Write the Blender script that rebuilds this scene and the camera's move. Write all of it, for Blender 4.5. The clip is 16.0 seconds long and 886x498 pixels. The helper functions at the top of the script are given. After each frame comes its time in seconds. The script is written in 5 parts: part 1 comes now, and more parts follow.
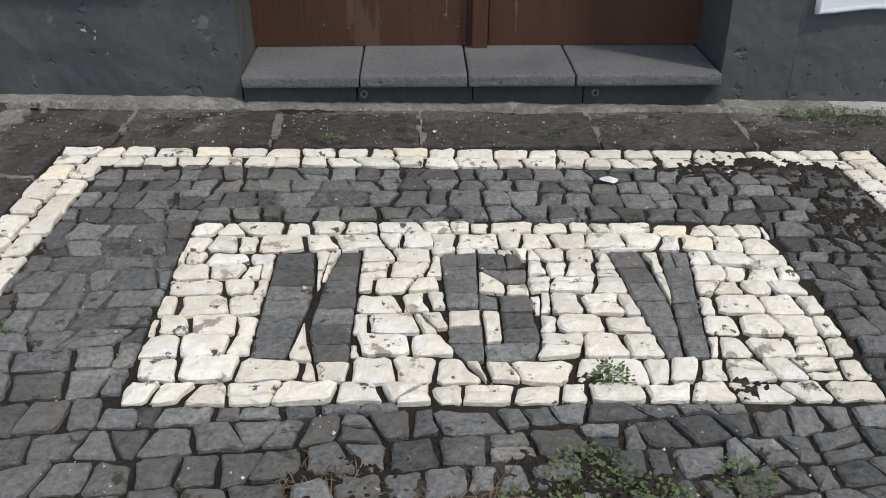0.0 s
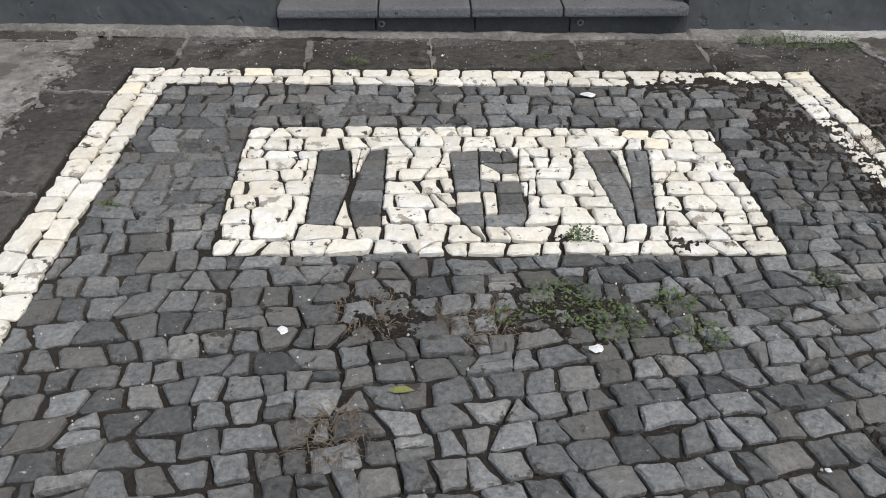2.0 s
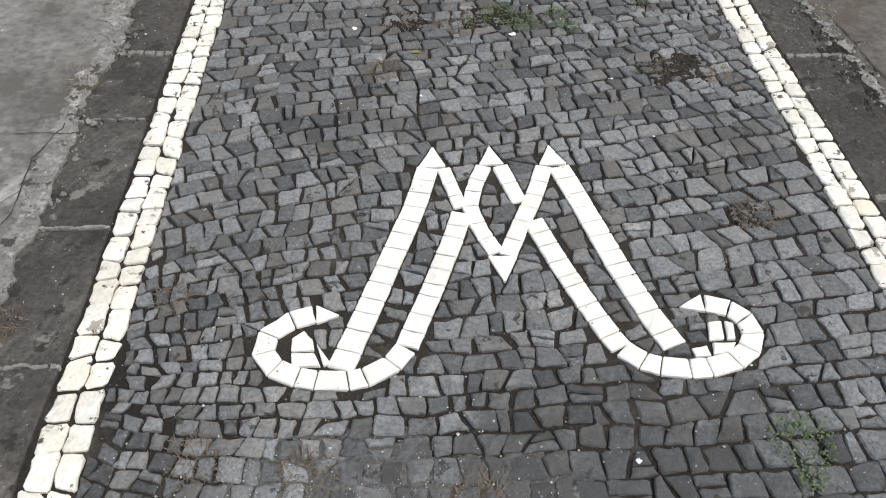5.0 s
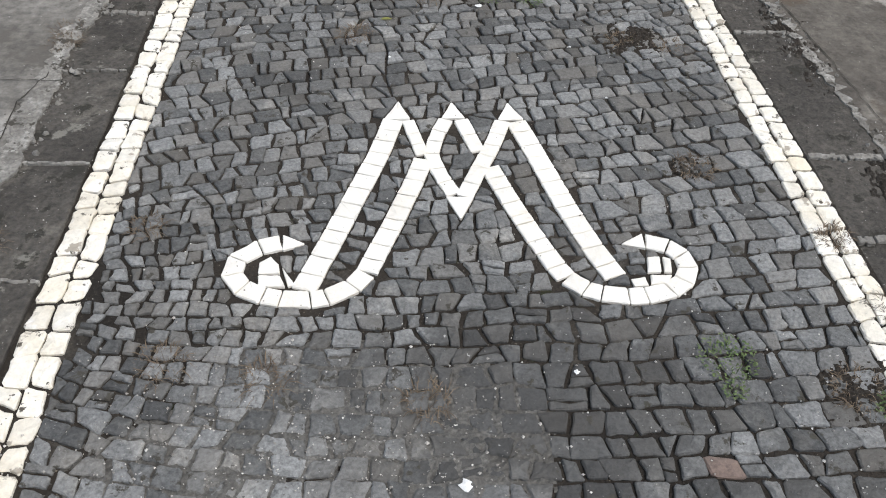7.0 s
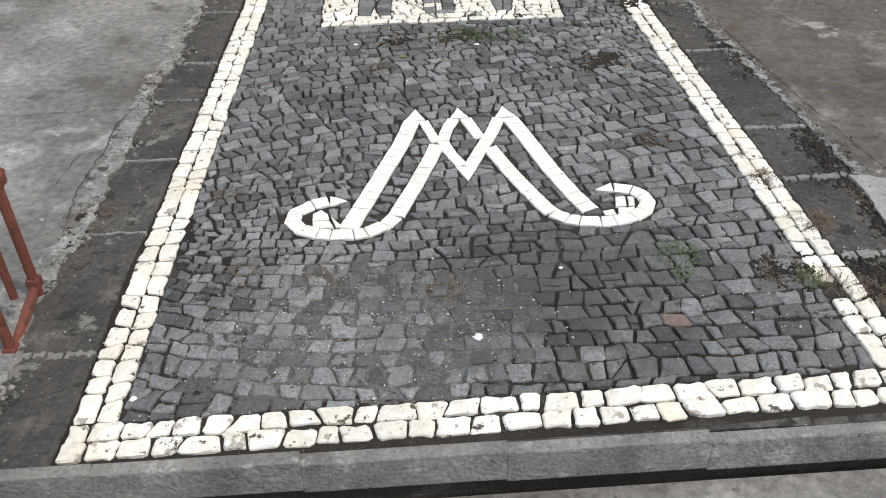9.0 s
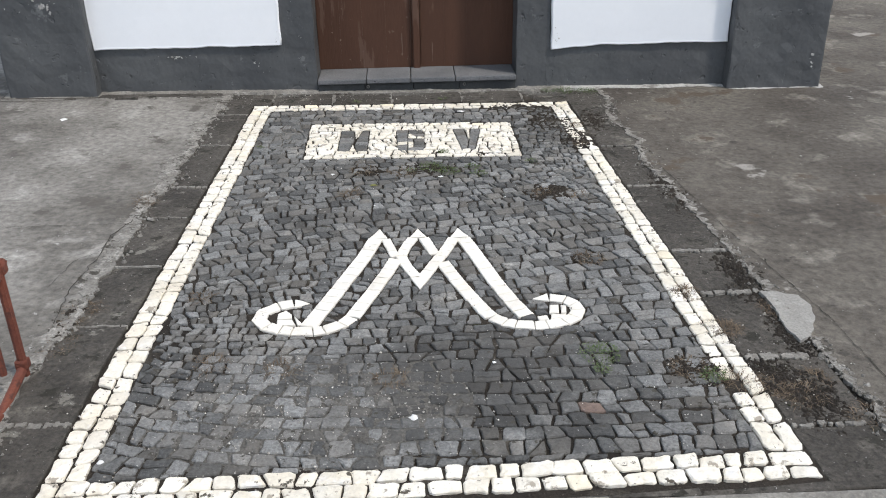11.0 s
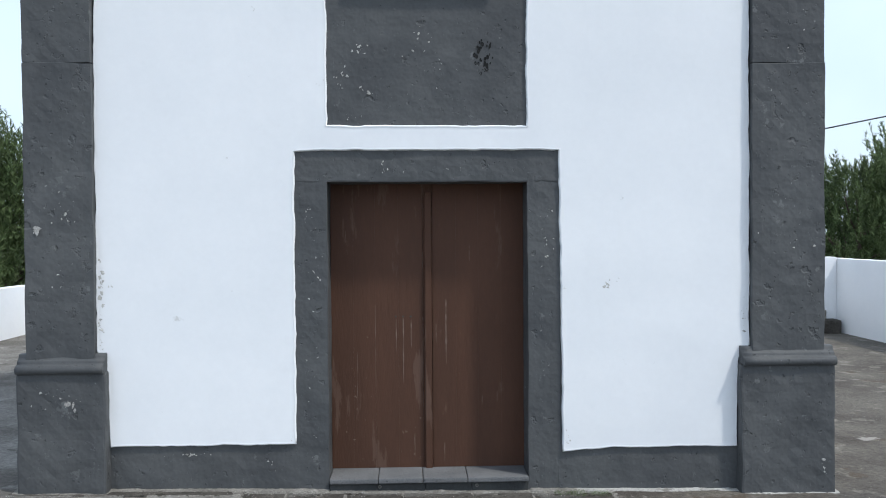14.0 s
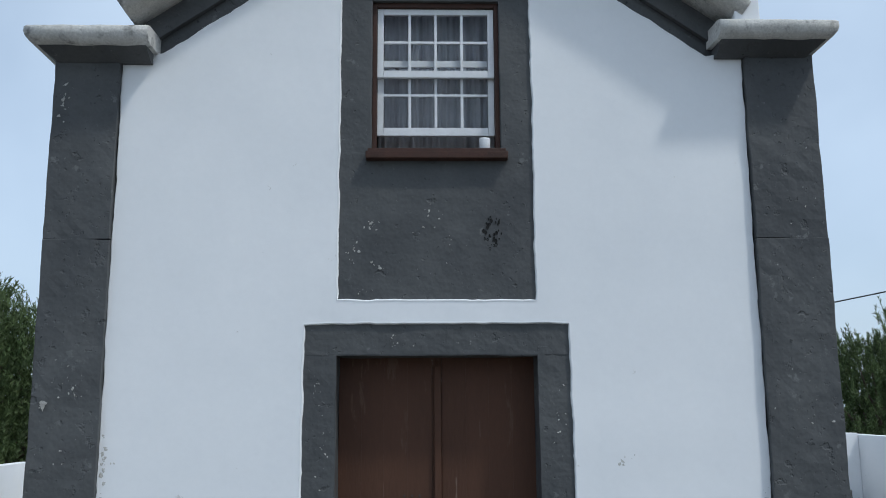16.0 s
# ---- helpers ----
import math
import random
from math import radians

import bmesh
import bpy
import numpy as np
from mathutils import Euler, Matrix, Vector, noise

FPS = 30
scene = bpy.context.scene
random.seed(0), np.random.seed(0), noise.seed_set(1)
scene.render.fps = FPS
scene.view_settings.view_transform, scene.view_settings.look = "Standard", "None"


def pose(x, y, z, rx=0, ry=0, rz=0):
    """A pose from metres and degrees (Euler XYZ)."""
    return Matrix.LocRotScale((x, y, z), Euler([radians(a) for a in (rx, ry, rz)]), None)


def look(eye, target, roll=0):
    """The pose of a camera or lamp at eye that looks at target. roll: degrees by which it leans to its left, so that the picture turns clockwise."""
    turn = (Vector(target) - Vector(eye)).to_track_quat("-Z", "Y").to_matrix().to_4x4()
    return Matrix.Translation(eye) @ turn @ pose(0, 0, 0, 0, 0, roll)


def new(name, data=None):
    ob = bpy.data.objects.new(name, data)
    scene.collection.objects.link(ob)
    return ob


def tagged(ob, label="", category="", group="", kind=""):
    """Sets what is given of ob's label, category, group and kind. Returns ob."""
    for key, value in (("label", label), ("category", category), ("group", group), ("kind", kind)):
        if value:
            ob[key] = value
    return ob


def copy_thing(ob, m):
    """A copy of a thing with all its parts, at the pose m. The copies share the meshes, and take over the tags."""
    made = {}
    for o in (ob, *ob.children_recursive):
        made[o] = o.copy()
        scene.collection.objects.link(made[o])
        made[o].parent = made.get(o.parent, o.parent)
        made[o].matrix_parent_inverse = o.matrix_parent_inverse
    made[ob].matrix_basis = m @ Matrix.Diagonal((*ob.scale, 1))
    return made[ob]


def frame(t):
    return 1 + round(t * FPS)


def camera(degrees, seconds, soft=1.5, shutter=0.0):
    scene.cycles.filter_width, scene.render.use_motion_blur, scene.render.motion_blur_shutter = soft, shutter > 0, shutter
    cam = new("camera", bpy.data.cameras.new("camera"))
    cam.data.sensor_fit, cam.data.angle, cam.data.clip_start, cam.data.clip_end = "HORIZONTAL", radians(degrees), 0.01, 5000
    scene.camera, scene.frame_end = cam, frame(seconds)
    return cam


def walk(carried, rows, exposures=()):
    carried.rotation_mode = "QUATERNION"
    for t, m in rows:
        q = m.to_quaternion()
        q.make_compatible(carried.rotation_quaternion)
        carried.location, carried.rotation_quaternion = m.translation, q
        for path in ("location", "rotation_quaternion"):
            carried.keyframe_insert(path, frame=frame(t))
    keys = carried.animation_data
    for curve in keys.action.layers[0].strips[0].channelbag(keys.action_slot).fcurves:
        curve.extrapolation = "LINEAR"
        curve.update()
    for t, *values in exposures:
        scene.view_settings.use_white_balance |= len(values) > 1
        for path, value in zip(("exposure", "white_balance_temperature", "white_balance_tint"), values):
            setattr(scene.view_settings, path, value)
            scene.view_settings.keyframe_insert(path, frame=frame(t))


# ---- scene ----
cam = camera(53.4, 16.0, 1.0)
PATH = [
    (0.0, pose(-0.191, -2.511, 0.927, 60.33, -0.20, -1.61)),
    (0.5, pose(-0.209, -2.613, 0.958, 59.92, -0.20, -1.61)),
    (1.0, pose(-0.218, -2.716, 0.996, 57.98, -0.20, -1.60)),
    (1.5, pose(-0.216, -2.838, 1.037, 56.51, -0.20, -1.60)),
    (2.0, pose(-0.226, -2.978, 1.068, 56.42, -0.20, -1.59)),
    (2.5, pose(-0.237, -3.965, 1.401, 59.60, -0.20, -1.59)),
    (3.0, pose(-0.266, -4.599, 1.834, 56.68, -0.61, -1.66)),
    (3.5, pose(-0.253, -4.610, 1.796, 52.59, -0.01, -1.94)),
    (4.0, pose(-0.256, -4.604, 1.761, 49.98, -0.01, -1.80)),
    (4.5, pose(-0.261, -4.608, 1.783, 46.18, 0.27, -1.95)),
    (4.7, pose(-0.256, -4.597, 1.780, 44.81, 0.65, -2.15)),
    (6.8, pose(-0.218, -4.813, 1.716, 46.01, -0.85, -2.38)),
    (7.0, pose(-0.201, -4.879, 1.726, 45.99, -1.18, -2.27)),
    (7.5, pose(-0.198, -5.026, 1.700, 48.02, 0.60, -2.67)),
    (8.0, pose(-0.239, -5.276, 1.668, 50.54, 1.42, -2.72)),
    (8.2, pose(-0.236, -5.366, 1.663, 51.32, 1.65, -2.75)),
    (10.3, pose(-0.140, -6.198, 1.852, 60.90, 2.43, -3.07)),
    (10.5, pose(-0.117, -6.165, 1.774, 62.46, 0.59, -2.26)),
    (11.0, pose(-0.046, -6.190, 1.772, 63.72, 0.99, -2.41)),
    (11.5, pose(-0.076, -6.180, 1.781, 66.46, 1.22, -3.20)),
    (12.0, pose(-0.082, -6.171, 1.808, 69.93, 1.32, -3.86)),
    (12.5, pose(-0.102, -6.191, 1.818, 75.71, 1.08, -3.87)),
    (13.0, pose(-0.102, -6.230, 1.816, 80.49, 1.27, -2.97)),
    (13.5, pose(-0.117, -6.233, 1.831, 85.40, 1.01, -2.52)),
    (14.0, pose(-0.116, -6.234, 1.831, 88.94, 0.38, -2.06)),
    (14.5, pose(-0.116, -6.249, 1.832, 91.70, -0.10, -1.76)),
    (15.0, pose(-0.115, -6.233, 1.830, 94.11, -0.37, -1.68)),
    (15.5, pose(-0.115, -6.231, 1.831, 96.85, -0.49, -1.74)),
    (16.0, pose(-0.115, -6.231, 1.831, 100.21, 0.36, -1.40)),
]
EXPOSURES = [(0.0, 0.03, 6600, 11), (2.0, 0.18, 6600, 11), (3.0, 0.34, 6580, 11), (4.5, 0.33, 6580, 11), (8.0, 0.33, 6600, 11), (11.0, 0.31, 6600, 11), (12.5, 0.44, 6400, 9), (13.5, 0.49, 6300, 8), (14.0, 0.30, 6250, 8), (14.5, 0.05, 6150, 7), (16.0, -0.26, 6050, 6)]
walk(cam, PATH, EXPOSURES)

# ---- daylight: hazy sun from the right front, bright sky ----
SUN_WAY = Vector((-1.53, 1.0, -2.85)).normalized()
world = bpy.data.worlds.new("sky")
scene.world = world
world.use_nodes = True
wn, wl = world.node_tree.nodes, world.node_tree.links
sky = wn.new("ShaderNodeTexSky")
sky.sky_type, sky.sun_disc = "NISHITA", False
sky.sun_elevation, sky.sun_rotation = radians(57.3), radians(123.2)
sky.air_density, sky.dust_density, sky.ozone_density = 1.0, 2.0, 1.0
haze = wn.new("ShaderNodeMix")
haze.data_type = "RGBA"
sky_noise = wn.new("ShaderNodeTexNoise")
sky_noise.inputs["Scale"].default_value, sky_noise.inputs["Detail"].default_value = 2.2, 5
sky_ramp = wn.new("ShaderNodeMapRange")
sky_ramp.inputs[1].default_value, sky_ramp.inputs[2].default_value = 0.35, 0.7
sky_ramp.inputs[3].default_value, sky_ramp.inputs[4].default_value = 0.45, 0.8
sky_pos = wn.new("ShaderNodeTexCoord")
wl.new(sky_pos.outputs["Generated"], sky_noise.inputs["Vector"])
wl.new(sky_noise.outputs["Fac"], sky_ramp.inputs[0])
wl.new(sky_ramp.outputs[0], haze.inputs["Factor"])
wl.new(sky.outputs[0], haze.inputs["A"])
haze.inputs["B"].default_value = (7.0, 8.1, 9.6, 1)
wl.new(haze.outputs["Result"], wn["Background"].inputs["Color"])
wn["Background"].inputs["Strength"].default_value = 0.125
sun_data = bpy.data.lights.new("sun", "SUN")
sun_data.energy, sun_data.angle, sun_data.color = 2.1, radians(4.0), (1.0, 0.95, 0.88)
sun = new("sun", sun_data)
sun.matrix_world = look((0, 0, 30), Vector((0, 0, 30)) + SUN_WAY)


# ---- materials ----
def material(name, cols, scale=3.0, fine=40.0, rough=0.85, bump=0.3, bump_scale=None, vary=0.0, chips=None, metal=0.0, grain=0.25, spec=0.3, fine_bump=1.0, stretch=(1, 1, 1), low=0.35, high=0.65, bump_detail=6, pits=(), tint=None, stains=()):
    """Two colours mixed by a coarse noise, a fine grain, a random shift for each piece, optional chips (colour, scale, threshold)."""
    m = bpy.data.materials.new(name)
    m.use_nodes = True
    n, l = m.node_tree.nodes, m.node_tree.links
    b = n["Principled BSDF"]
    geo = n.new("ShaderNodeNewGeometry")
    info = n.new("ShaderNodeObjectInfo")
    mp = n.new("ShaderNodeMapping")
    mp.inputs["Scale"].default_value = stretch
    l.new(geo.outputs["Position"], mp.inputs["Vector"])

    def noise_at(s, detail=5, r=0.6):
        t = n.new("ShaderNodeTexNoise")
        t.inputs["Scale"].default_value, t.inputs["Detail"].default_value, t.inputs["Roughness"].default_value = s, detail, r
        l.new(mp.outputs[0], t.inputs["Vector"])
        return t.outputs["Fac"]

    def ramp(src, a, z, lo=0.0, hi=1.0):
        r = n.new("ShaderNodeMapRange")
        for i, v in enumerate((a, z, lo, hi)):
            r.inputs[i + 1].default_value = v
        l.new(src, r.inputs[0])
        return r.outputs[0]

    def blend(f, a, z, mode="MIX"):
        x = n.new("ShaderNodeMix")
        x.data_type, x.blend_type = "RGBA", mode
        for sock, v in ((x.inputs["Factor"], f), (x.inputs["A"], a), (x.inputs["B"], z)):
            if isinstance(v, (float, int)):
                sock.default_value = v
            elif isinstance(v, tuple):
                sock.default_value = (*v, 1)
            else:
                l.new(v, sock)
        return x.outputs["Result"]

    big, small = noise_at(scale), noise_at(fine, 6, 0.7)
    col = blend(ramp(big, low, high), cols[0], cols[1])
    if len(cols) > 2:
        col = blend(ramp(noise_at(scale * 2.3 + 0.7), 0.56, 0.68), col, cols[2])
    g = ramp(small, 0.25, 0.75, 1 - grain, 1 + grain)
    if vary:
        rnd = n.new("ShaderNodeMath")
        rnd.operation = "ADD"
        l.new(info.outputs["Random"], rnd.inputs[0])
        l.new(geo.outputs["Random Per Island"], rnd.inputs[1])
        fr = n.new("ShaderNodeMath")
        fr.operation = "FRACT"
        l.new(rnd.outputs[0], fr.inputs[0])
        mul = n.new("ShaderNodeMath")
        mul.operation = "MULTIPLY"
        l.new(g, mul.inputs[0])
        l.new(ramp(fr.outputs[0], 0, 1, 1 - vary, 1 + vary), mul.inputs[1])
        g = mul.outputs[0]
    grey = n.new("ShaderNodeCombineColor")
    for i in range(3):
        l.new(g, grey.inputs[i])
    col = blend(1.0, col, grey.outputs[0], "MULTIPLY")
    if tint:
        pick = n.new("ShaderNodeMath")
        pick.operation = "MULTIPLY"
        l.new(fr.outputs[0], pick.inputs[0])
        pick.inputs[1].default_value = 17.3
        again = n.new("ShaderNodeMath")
        again.operation = "FRACT"
        l.new(pick.outputs[0], again.inputs[0])
        col = blend(ramp(again.outputs[0], 0.45, 1.0, 0.0, tint[1]), col, tint[0])
    for cx, cy, rx, ry, depth in stains:
        # damp, dirty area with a ragged outline: 1 inside, 0 outside
        off = n.new("ShaderNodeVectorMath")
        off.operation = "MULTIPLY_ADD"
        l.new(geo.outputs["Position"], off.inputs[0])
        off.inputs[1].default_value, off.inputs[2].default_value = (1 / rx, 1 / ry, 0), (-cx / rx, -cy / ry, 0)
        far = n.new("ShaderNodeVectorMath")
        far.operation = "LENGTH"
        l.new(off.outputs[0], far.inputs[0])
        edge = n.new("ShaderNodeMath")
        edge.operation = "ADD"
        l.new(far.outputs["Value"], edge.inputs[0])
        l.new(ramp(noise_at(5.5, 4), 0.3, 0.7, -0.45, 0.45), edge.inputs[1])
        col = blend(ramp(edge.outputs[0], 0.5, 1.1, depth, 0.0), col, (0.045, 0.043, 0.040))
    if chips:
        for c, s, th in chips:
            col = blend(ramp(noise_at(s, 7, 0.65), th, th + 0.035), col, c)
    l.new(col, b.inputs["Base Color"])
    b.inputs["Metallic"].default_value = metal
    b.inputs["Specular IOR Level"].default_value = spec
    l.new(ramp(small, 0.2, 0.8, max(rough - 0.1, 0.05), min(rough + 0.1, 1)), b.inputs["Roughness"])
    if bump:
        mixb = n.new("ShaderNodeMath")
        mixb.operation = "MULTIPLY_ADD"
        l.new(noise_at(bump_scale or scale * 4, bump_detail, 0.6), mixb.inputs[0])
        mixb.inputs[1].default_value = 2.0
        fb = n.new("ShaderNodeMath")
        fb.operation = "MULTIPLY"
        l.new(small, fb.inputs[0])
        fb.inputs[1].default_value = fine_bump
        l.new(fb.outputs[0], mixb.inputs[2])
        bp = n.new("ShaderNodeBump")
        bp.inputs["Strength"].default_value, bp.inputs["Distance"].default_value = bump, 0.01
        height = mixb.outputs[0]
        for s, th, depth in pits:
            dent = n.new("ShaderNodeMath")
            dent.operation = "SUBTRACT"
            l.new(height, dent.inputs[0])
            l.new(ramp(noise_at(s, 4, 0.55), th, th + 0.07, 0.0, depth), dent.inputs[1])
            height = dent.outputs[0]
        l.new(height, bp.inputs["Height"])
        l.new(bp.outputs[0], b.inputs["Normal"])
    return m


BASALT = material("basalt_sett", ((0.123, 0.124, 0.121), (0.179, 0.180, 0.174), (0.224, 0.218, 0.201)), 1.6, 90, 0.8, 0.7, 28, vary=0.50, grain=0.6, tint=((0.170, 0.150, 0.124), 0.40),
                  stains=((0.14, -3.62, 0.62, 0.42, 0.70), (-0.52, -2.28, 0.34, 0.16, 0.40), (0.88, -0.75, 0.24, 0.50, 0.45)), chips=[((0.055, 0.050, 0.040), 14, 0.61), ((0.36, 0.35, 0.33), 55, 0.66)])
LIME = material("limestone_sett", ((0.78, 0.745, 0.665), (0.71, 0.65, 0.535), (0.80, 0.775, 0.73)), 5, 55, 0.75, 0.6, 30, vary=0.10, chips=[((0.36, 0.32, 0.26), 13, 0.602), ((0.09, 0.078, 0.06), 24, 0.615)], grain=0.16)
LIME_WARM = material("ochre_limestone_sett", ((0.80, 0.73, 0.58), (0.77, 0.69, 0.54)), 5, 55, 0.75, 0.5, 30, vary=0.08, chips=[((0.30, 0.25, 0.18), 20, 0.64)], grain=0.14)
REDDISH = material("reddish_sett", ((0.175, 0.128, 0.106), (0.145, 0.112, 0.096)), 8, 70, 0.85, 0.5, 30, grain=0.4)
MORTAR = material("smeared_mortar", ((0.150, 0.143, 0.130), (0.095, 0.089, 0.079), (0.22, 0.21, 0.19)), 6, 90, 0.95, 0.9, 60, grain=0.55)
GRIT = material("loose_grit", ((0.50, 0.48, 0.44), (0.16, 0.14, 0.12)), 40, 90, 0.9, 0, vary=0.6)
CRACK = material("dirt_in_cracks", ((0.030, 0.027, 0.022), (0.05, 0.045, 0.036)), 20, 90, 0.95, 0.3)
DEAD_LEAF = material("yellowed_leaf", ((0.20, 0.20, 0.06), (0.15, 0.16, 0.05)), 30, 80, 0.7, 0)
LIME_CLEAN = material("limestone_monogram", ((0.77, 0.742, 0.682), (0.71, 0.668, 0.59)), 5, 55, 0.75, 0.35, 30, vary=0.07, chips=[((0.35, 0.31, 0.26), 20, 0.68)], grain=0.08)
SOIL = material("joint_soil", ((0.024, 0.020, 0.016), (0.048, 0.039, 0.030), (0.092, 0.082, 0.068)), 1.3, 130, 0.95, 0.9, 90, grain=0.5, chips=[((0.034, 0.037, 0.017), 9, 0.65), ((0.26, 0.23, 0.19), 130, 0.65)])
KERB = material("kerb_basalt", ((0.050, 0.045, 0.039), (0.088, 0.080, 0.069), (0.125, 0.114, 0.097)), 2.4, 50, 0.9, 1.0, 24, vary=0.06, grain=0.65, chips=[((0.034, 0.032, 0.025), 11, 0.58), ((0.19, 0.18, 0.155), 6, 0.62), ((0.46, 0.45, 0.42), 80, 0.67)])
CEMENT = material("cement_joint", ((0.29, 0.275, 0.245), (0.17, 0.160, 0.142), (0.36, 0.345, 0.31)), 6, 80, 0.92, 0.8, 40, grain=0.4)
CRUMBLED = material("crumbled_concrete", ((0.275, 0.262, 0.236), (0.150, 0.140, 0.124), (0.36, 0.345, 0.315)), 9, 70, 0.95, 1.0, 45, vary=0.25, grain=0.5, chips=[((0.075, 0.068, 0.056), 17, 0.56), ((0.45, 0.435, 0.40), 40, 0.63)])
CEMENT_PALE = material("pale_cement_repair", ((0.31, 0.30, 0.275), (0.25, 0.24, 0.22), (0.35, 0.34, 0.315)), 7, 90, 0.92, 0.5, 50, grain=0.3, chips=[((0.15, 0.14, 0.12), 24, 0.66)])
CONCRETE = material("old_concrete", ((0.232, 0.220, 0.199), (0.118, 0.109, 0.096), (0.30, 0.287, 0.262)), 0.8, 28, 0.92, 0.7, 26, grain=0.55, chips=[((0.105, 0.096, 0.084), 3.2, 0.605), ((0.40, 0.39, 0.365), 21, 0.66), ((0.09, 0.083, 0.07), 60, 0.66)], low=0.41, high=0.59)
CONCRETE_DARK = material("weathered_concrete", ((0.136, 0.123, 0.104), (0.072, 0.063, 0.053), (0.205, 0.188, 0.162)), 1.1, 28, 0.92, 0.7, 26, grain=0.55, chips=[((0.29, 0.272, 0.245), 2.1, 0.655), ((0.092, 0.074, 0.056), 1.6, 0.60), ((0.060, 0.053, 0.046), 6, 0.64), ((0.42, 0.41, 0.38), 40, 0.675)], low=0.36, high=0.64)
PLASTER = material("white_plaster", ((0.86, 0.87, 0.88), (0.81, 0.825, 0.84)), 0.9, 30, 0.9, 0.6, 1.6, fine_bump=0.03, grain=0.015, bump_detail=3, chips=[((0.66, 0.66, 0.65), 6, 0.69)], spec=0.15)
LIMEWASH = material("dirty_limewash", ((0.50, 0.49, 0.46), (0.33, 0.32, 0.30), (0.20, 0.19, 0.17)), 5, 60, 0.9, 0.6, 30, grain=0.3)
DARK_PAINT = material("dark_grey_paint", ((0.063, 0.066, 0.069), (0.095, 0.098, 0.099)), 1.4, 40, 0.64, 0.8, 5, fine_bump=0.10, grain=0.14, bump_detail=3, pits=((11, 0.64, 0.8), (24, 0.655, 0.7)), chips=[((0.034, 0.036, 0.038), 20, 0.645), ((0.13, 0.134, 0.134), 7, 0.64), ((0.34, 0.34, 0.325), 15, 0.70)])
STEP_STONE = material("sill_basalt", ((0.135, 0.138, 0.142), (0.18, 0.182, 0.185)), 4, 130, 0.8, 0.6, 60, vary=0.08, grain=0.3, chips=[((0.035, 0.035, 0.035), 75, 0.635), ((0.5, 0.5, 0.48), 60, 0.70)])
RISER_STONE = material("riser_basalt", ((0.045, 0.047, 0.048), (0.07, 0.072, 0.07)), 4, 90, 0.85, 0.4, 40, vary=0.1)
DOOR_PAINT = material("brown_door_paint", ((0.092, 0.046, 0.030), (0.076, 0.039, 0.026)), 0.9, 30, 0.6, 0.3, 6, vary=0.008, stretch=(3, 3, 0.6), spec=0.15, chips=[((0.112, 0.066, 0.048), 2.2, 0.60), ((0.30, 0.24, 0.20), 7, 0.71)], grain=0.10)
FADED = material("faded_door_paint", ((0.122, 0.076, 0.056), (0.185, 0.135, 0.108)), 9, 40, 0.7, 0.1, grain=0.3)
BROWN_WOOD = material("brown_window_wood", ((0.062, 0.026, 0.017), (0.045, 0.021, 0.014)), 6, 60, 0.55, 0.2, 20, chips=[((0.22, 0.19, 0.16), 30, 0.70)])
WHITE_WOOD = material("white_window_paint", ((0.78, 0.79, 0.80), (0.70, 0.71, 0.72)), 8, 60, 0.5, 0.1, 30, grain=0.04)
CORNICE = material("weathered_white_stone", ((0.62, 0.61, 0.58), (0.48, 0.47, 0.44), (0.27, 0.265, 0.25)), 4, 60, 0.9, 0.5, 20)
RUST = material("rusty_red_paint", ((0.175, 0.055, 0.034), (0.115, 0.038, 0.026), (0.075, 0.032, 0.024)), 12, 90, 0.75, 0.5, 60, chips=[((0.36, 0.20, 0.15), 40, 0.68)])
# curtain grey is lightened to stand in for the panes' bright reflection
CURTAIN = material("grey_curtain", ((0.42, 0.42, 0.44), (0.52, 0.52, 0.54)), 5, 30, 0.9, 0.1, grain=0.05)
LEAF = material("broad_leaf", ((0.064, 0.100, 0.034), (0.098, 0.128, 0.050)), 20, 80, 0.6, 0, vary=0.3, grain=0.3)
DRY = material("dry_grass", ((0.19, 0.145, 0.10), (0.09, 0.066, 0.046)), 20, 80, 0.9, 0, vary=0.35)
FOLIAGE = material("conifer_foliage", ((0.060, 0.092, 0.032), (0.105, 0.145, 0.055), (0.046, 0.062, 0.028)), 0.5, 20, 0.75, 0, vary=0.45)
BARK = material("bark", ((0.06, 0.045, 0.035), (0.09, 0.07, 0.055)), 5, 40, 0.9, 0.4)
CHALK = material("bird_dropping", ((0.75, 0.75, 0.73), (0.6, 0.6, 0.58)), 30, 80, 0.8, 0)
EARTH = material("bare_earth", ((0.075, 0.065, 0.050), (0.11, 0.095, 0.075), (0.06, 0.075, 0.035)), 0.4, 15, 0.95, 0.5)
ROOF = material("roof_tile", ((0.20, 0.09, 0.055), (0.14, 0.07, 0.05)), 3, 40, 0.85, 0.4)
CABLE = material("black_cable", ((0.03, 0.03, 0.03), (0.04, 0.04, 0.04)), 5, 40, 0.7, 0)
INSIDE = material("dim_interior_plaster", ((0.30, 0.29, 0.27), (0.25, 0.24, 0.23)), 2, 20, 0.9, 0.1)
PORE = material("bare_basalt_pores", ((0.012, 0.012, 0.012), (0.02, 0.02, 0.02)), 20, 80, 0.9, 0.3)
GLASS = bpy.data.materials.new("window_glass")
GLASS.use_nodes = True
gb = GLASS.node_tree.nodes["Principled BSDF"]
gb.inputs["Base Color"].default_value = (0.9, 0.95, 1.0, 1)
gb.inputs["Transmission Weight"].default_value, gb.inputs["Roughness"].default_value, gb.inputs["IOR"].default_value = 1.0, 0.02, 1.45


# ---- mesh helpers ----
def gz(x, y):
    """The forecourt falls gently to the right."""
    return -0.0152 * x


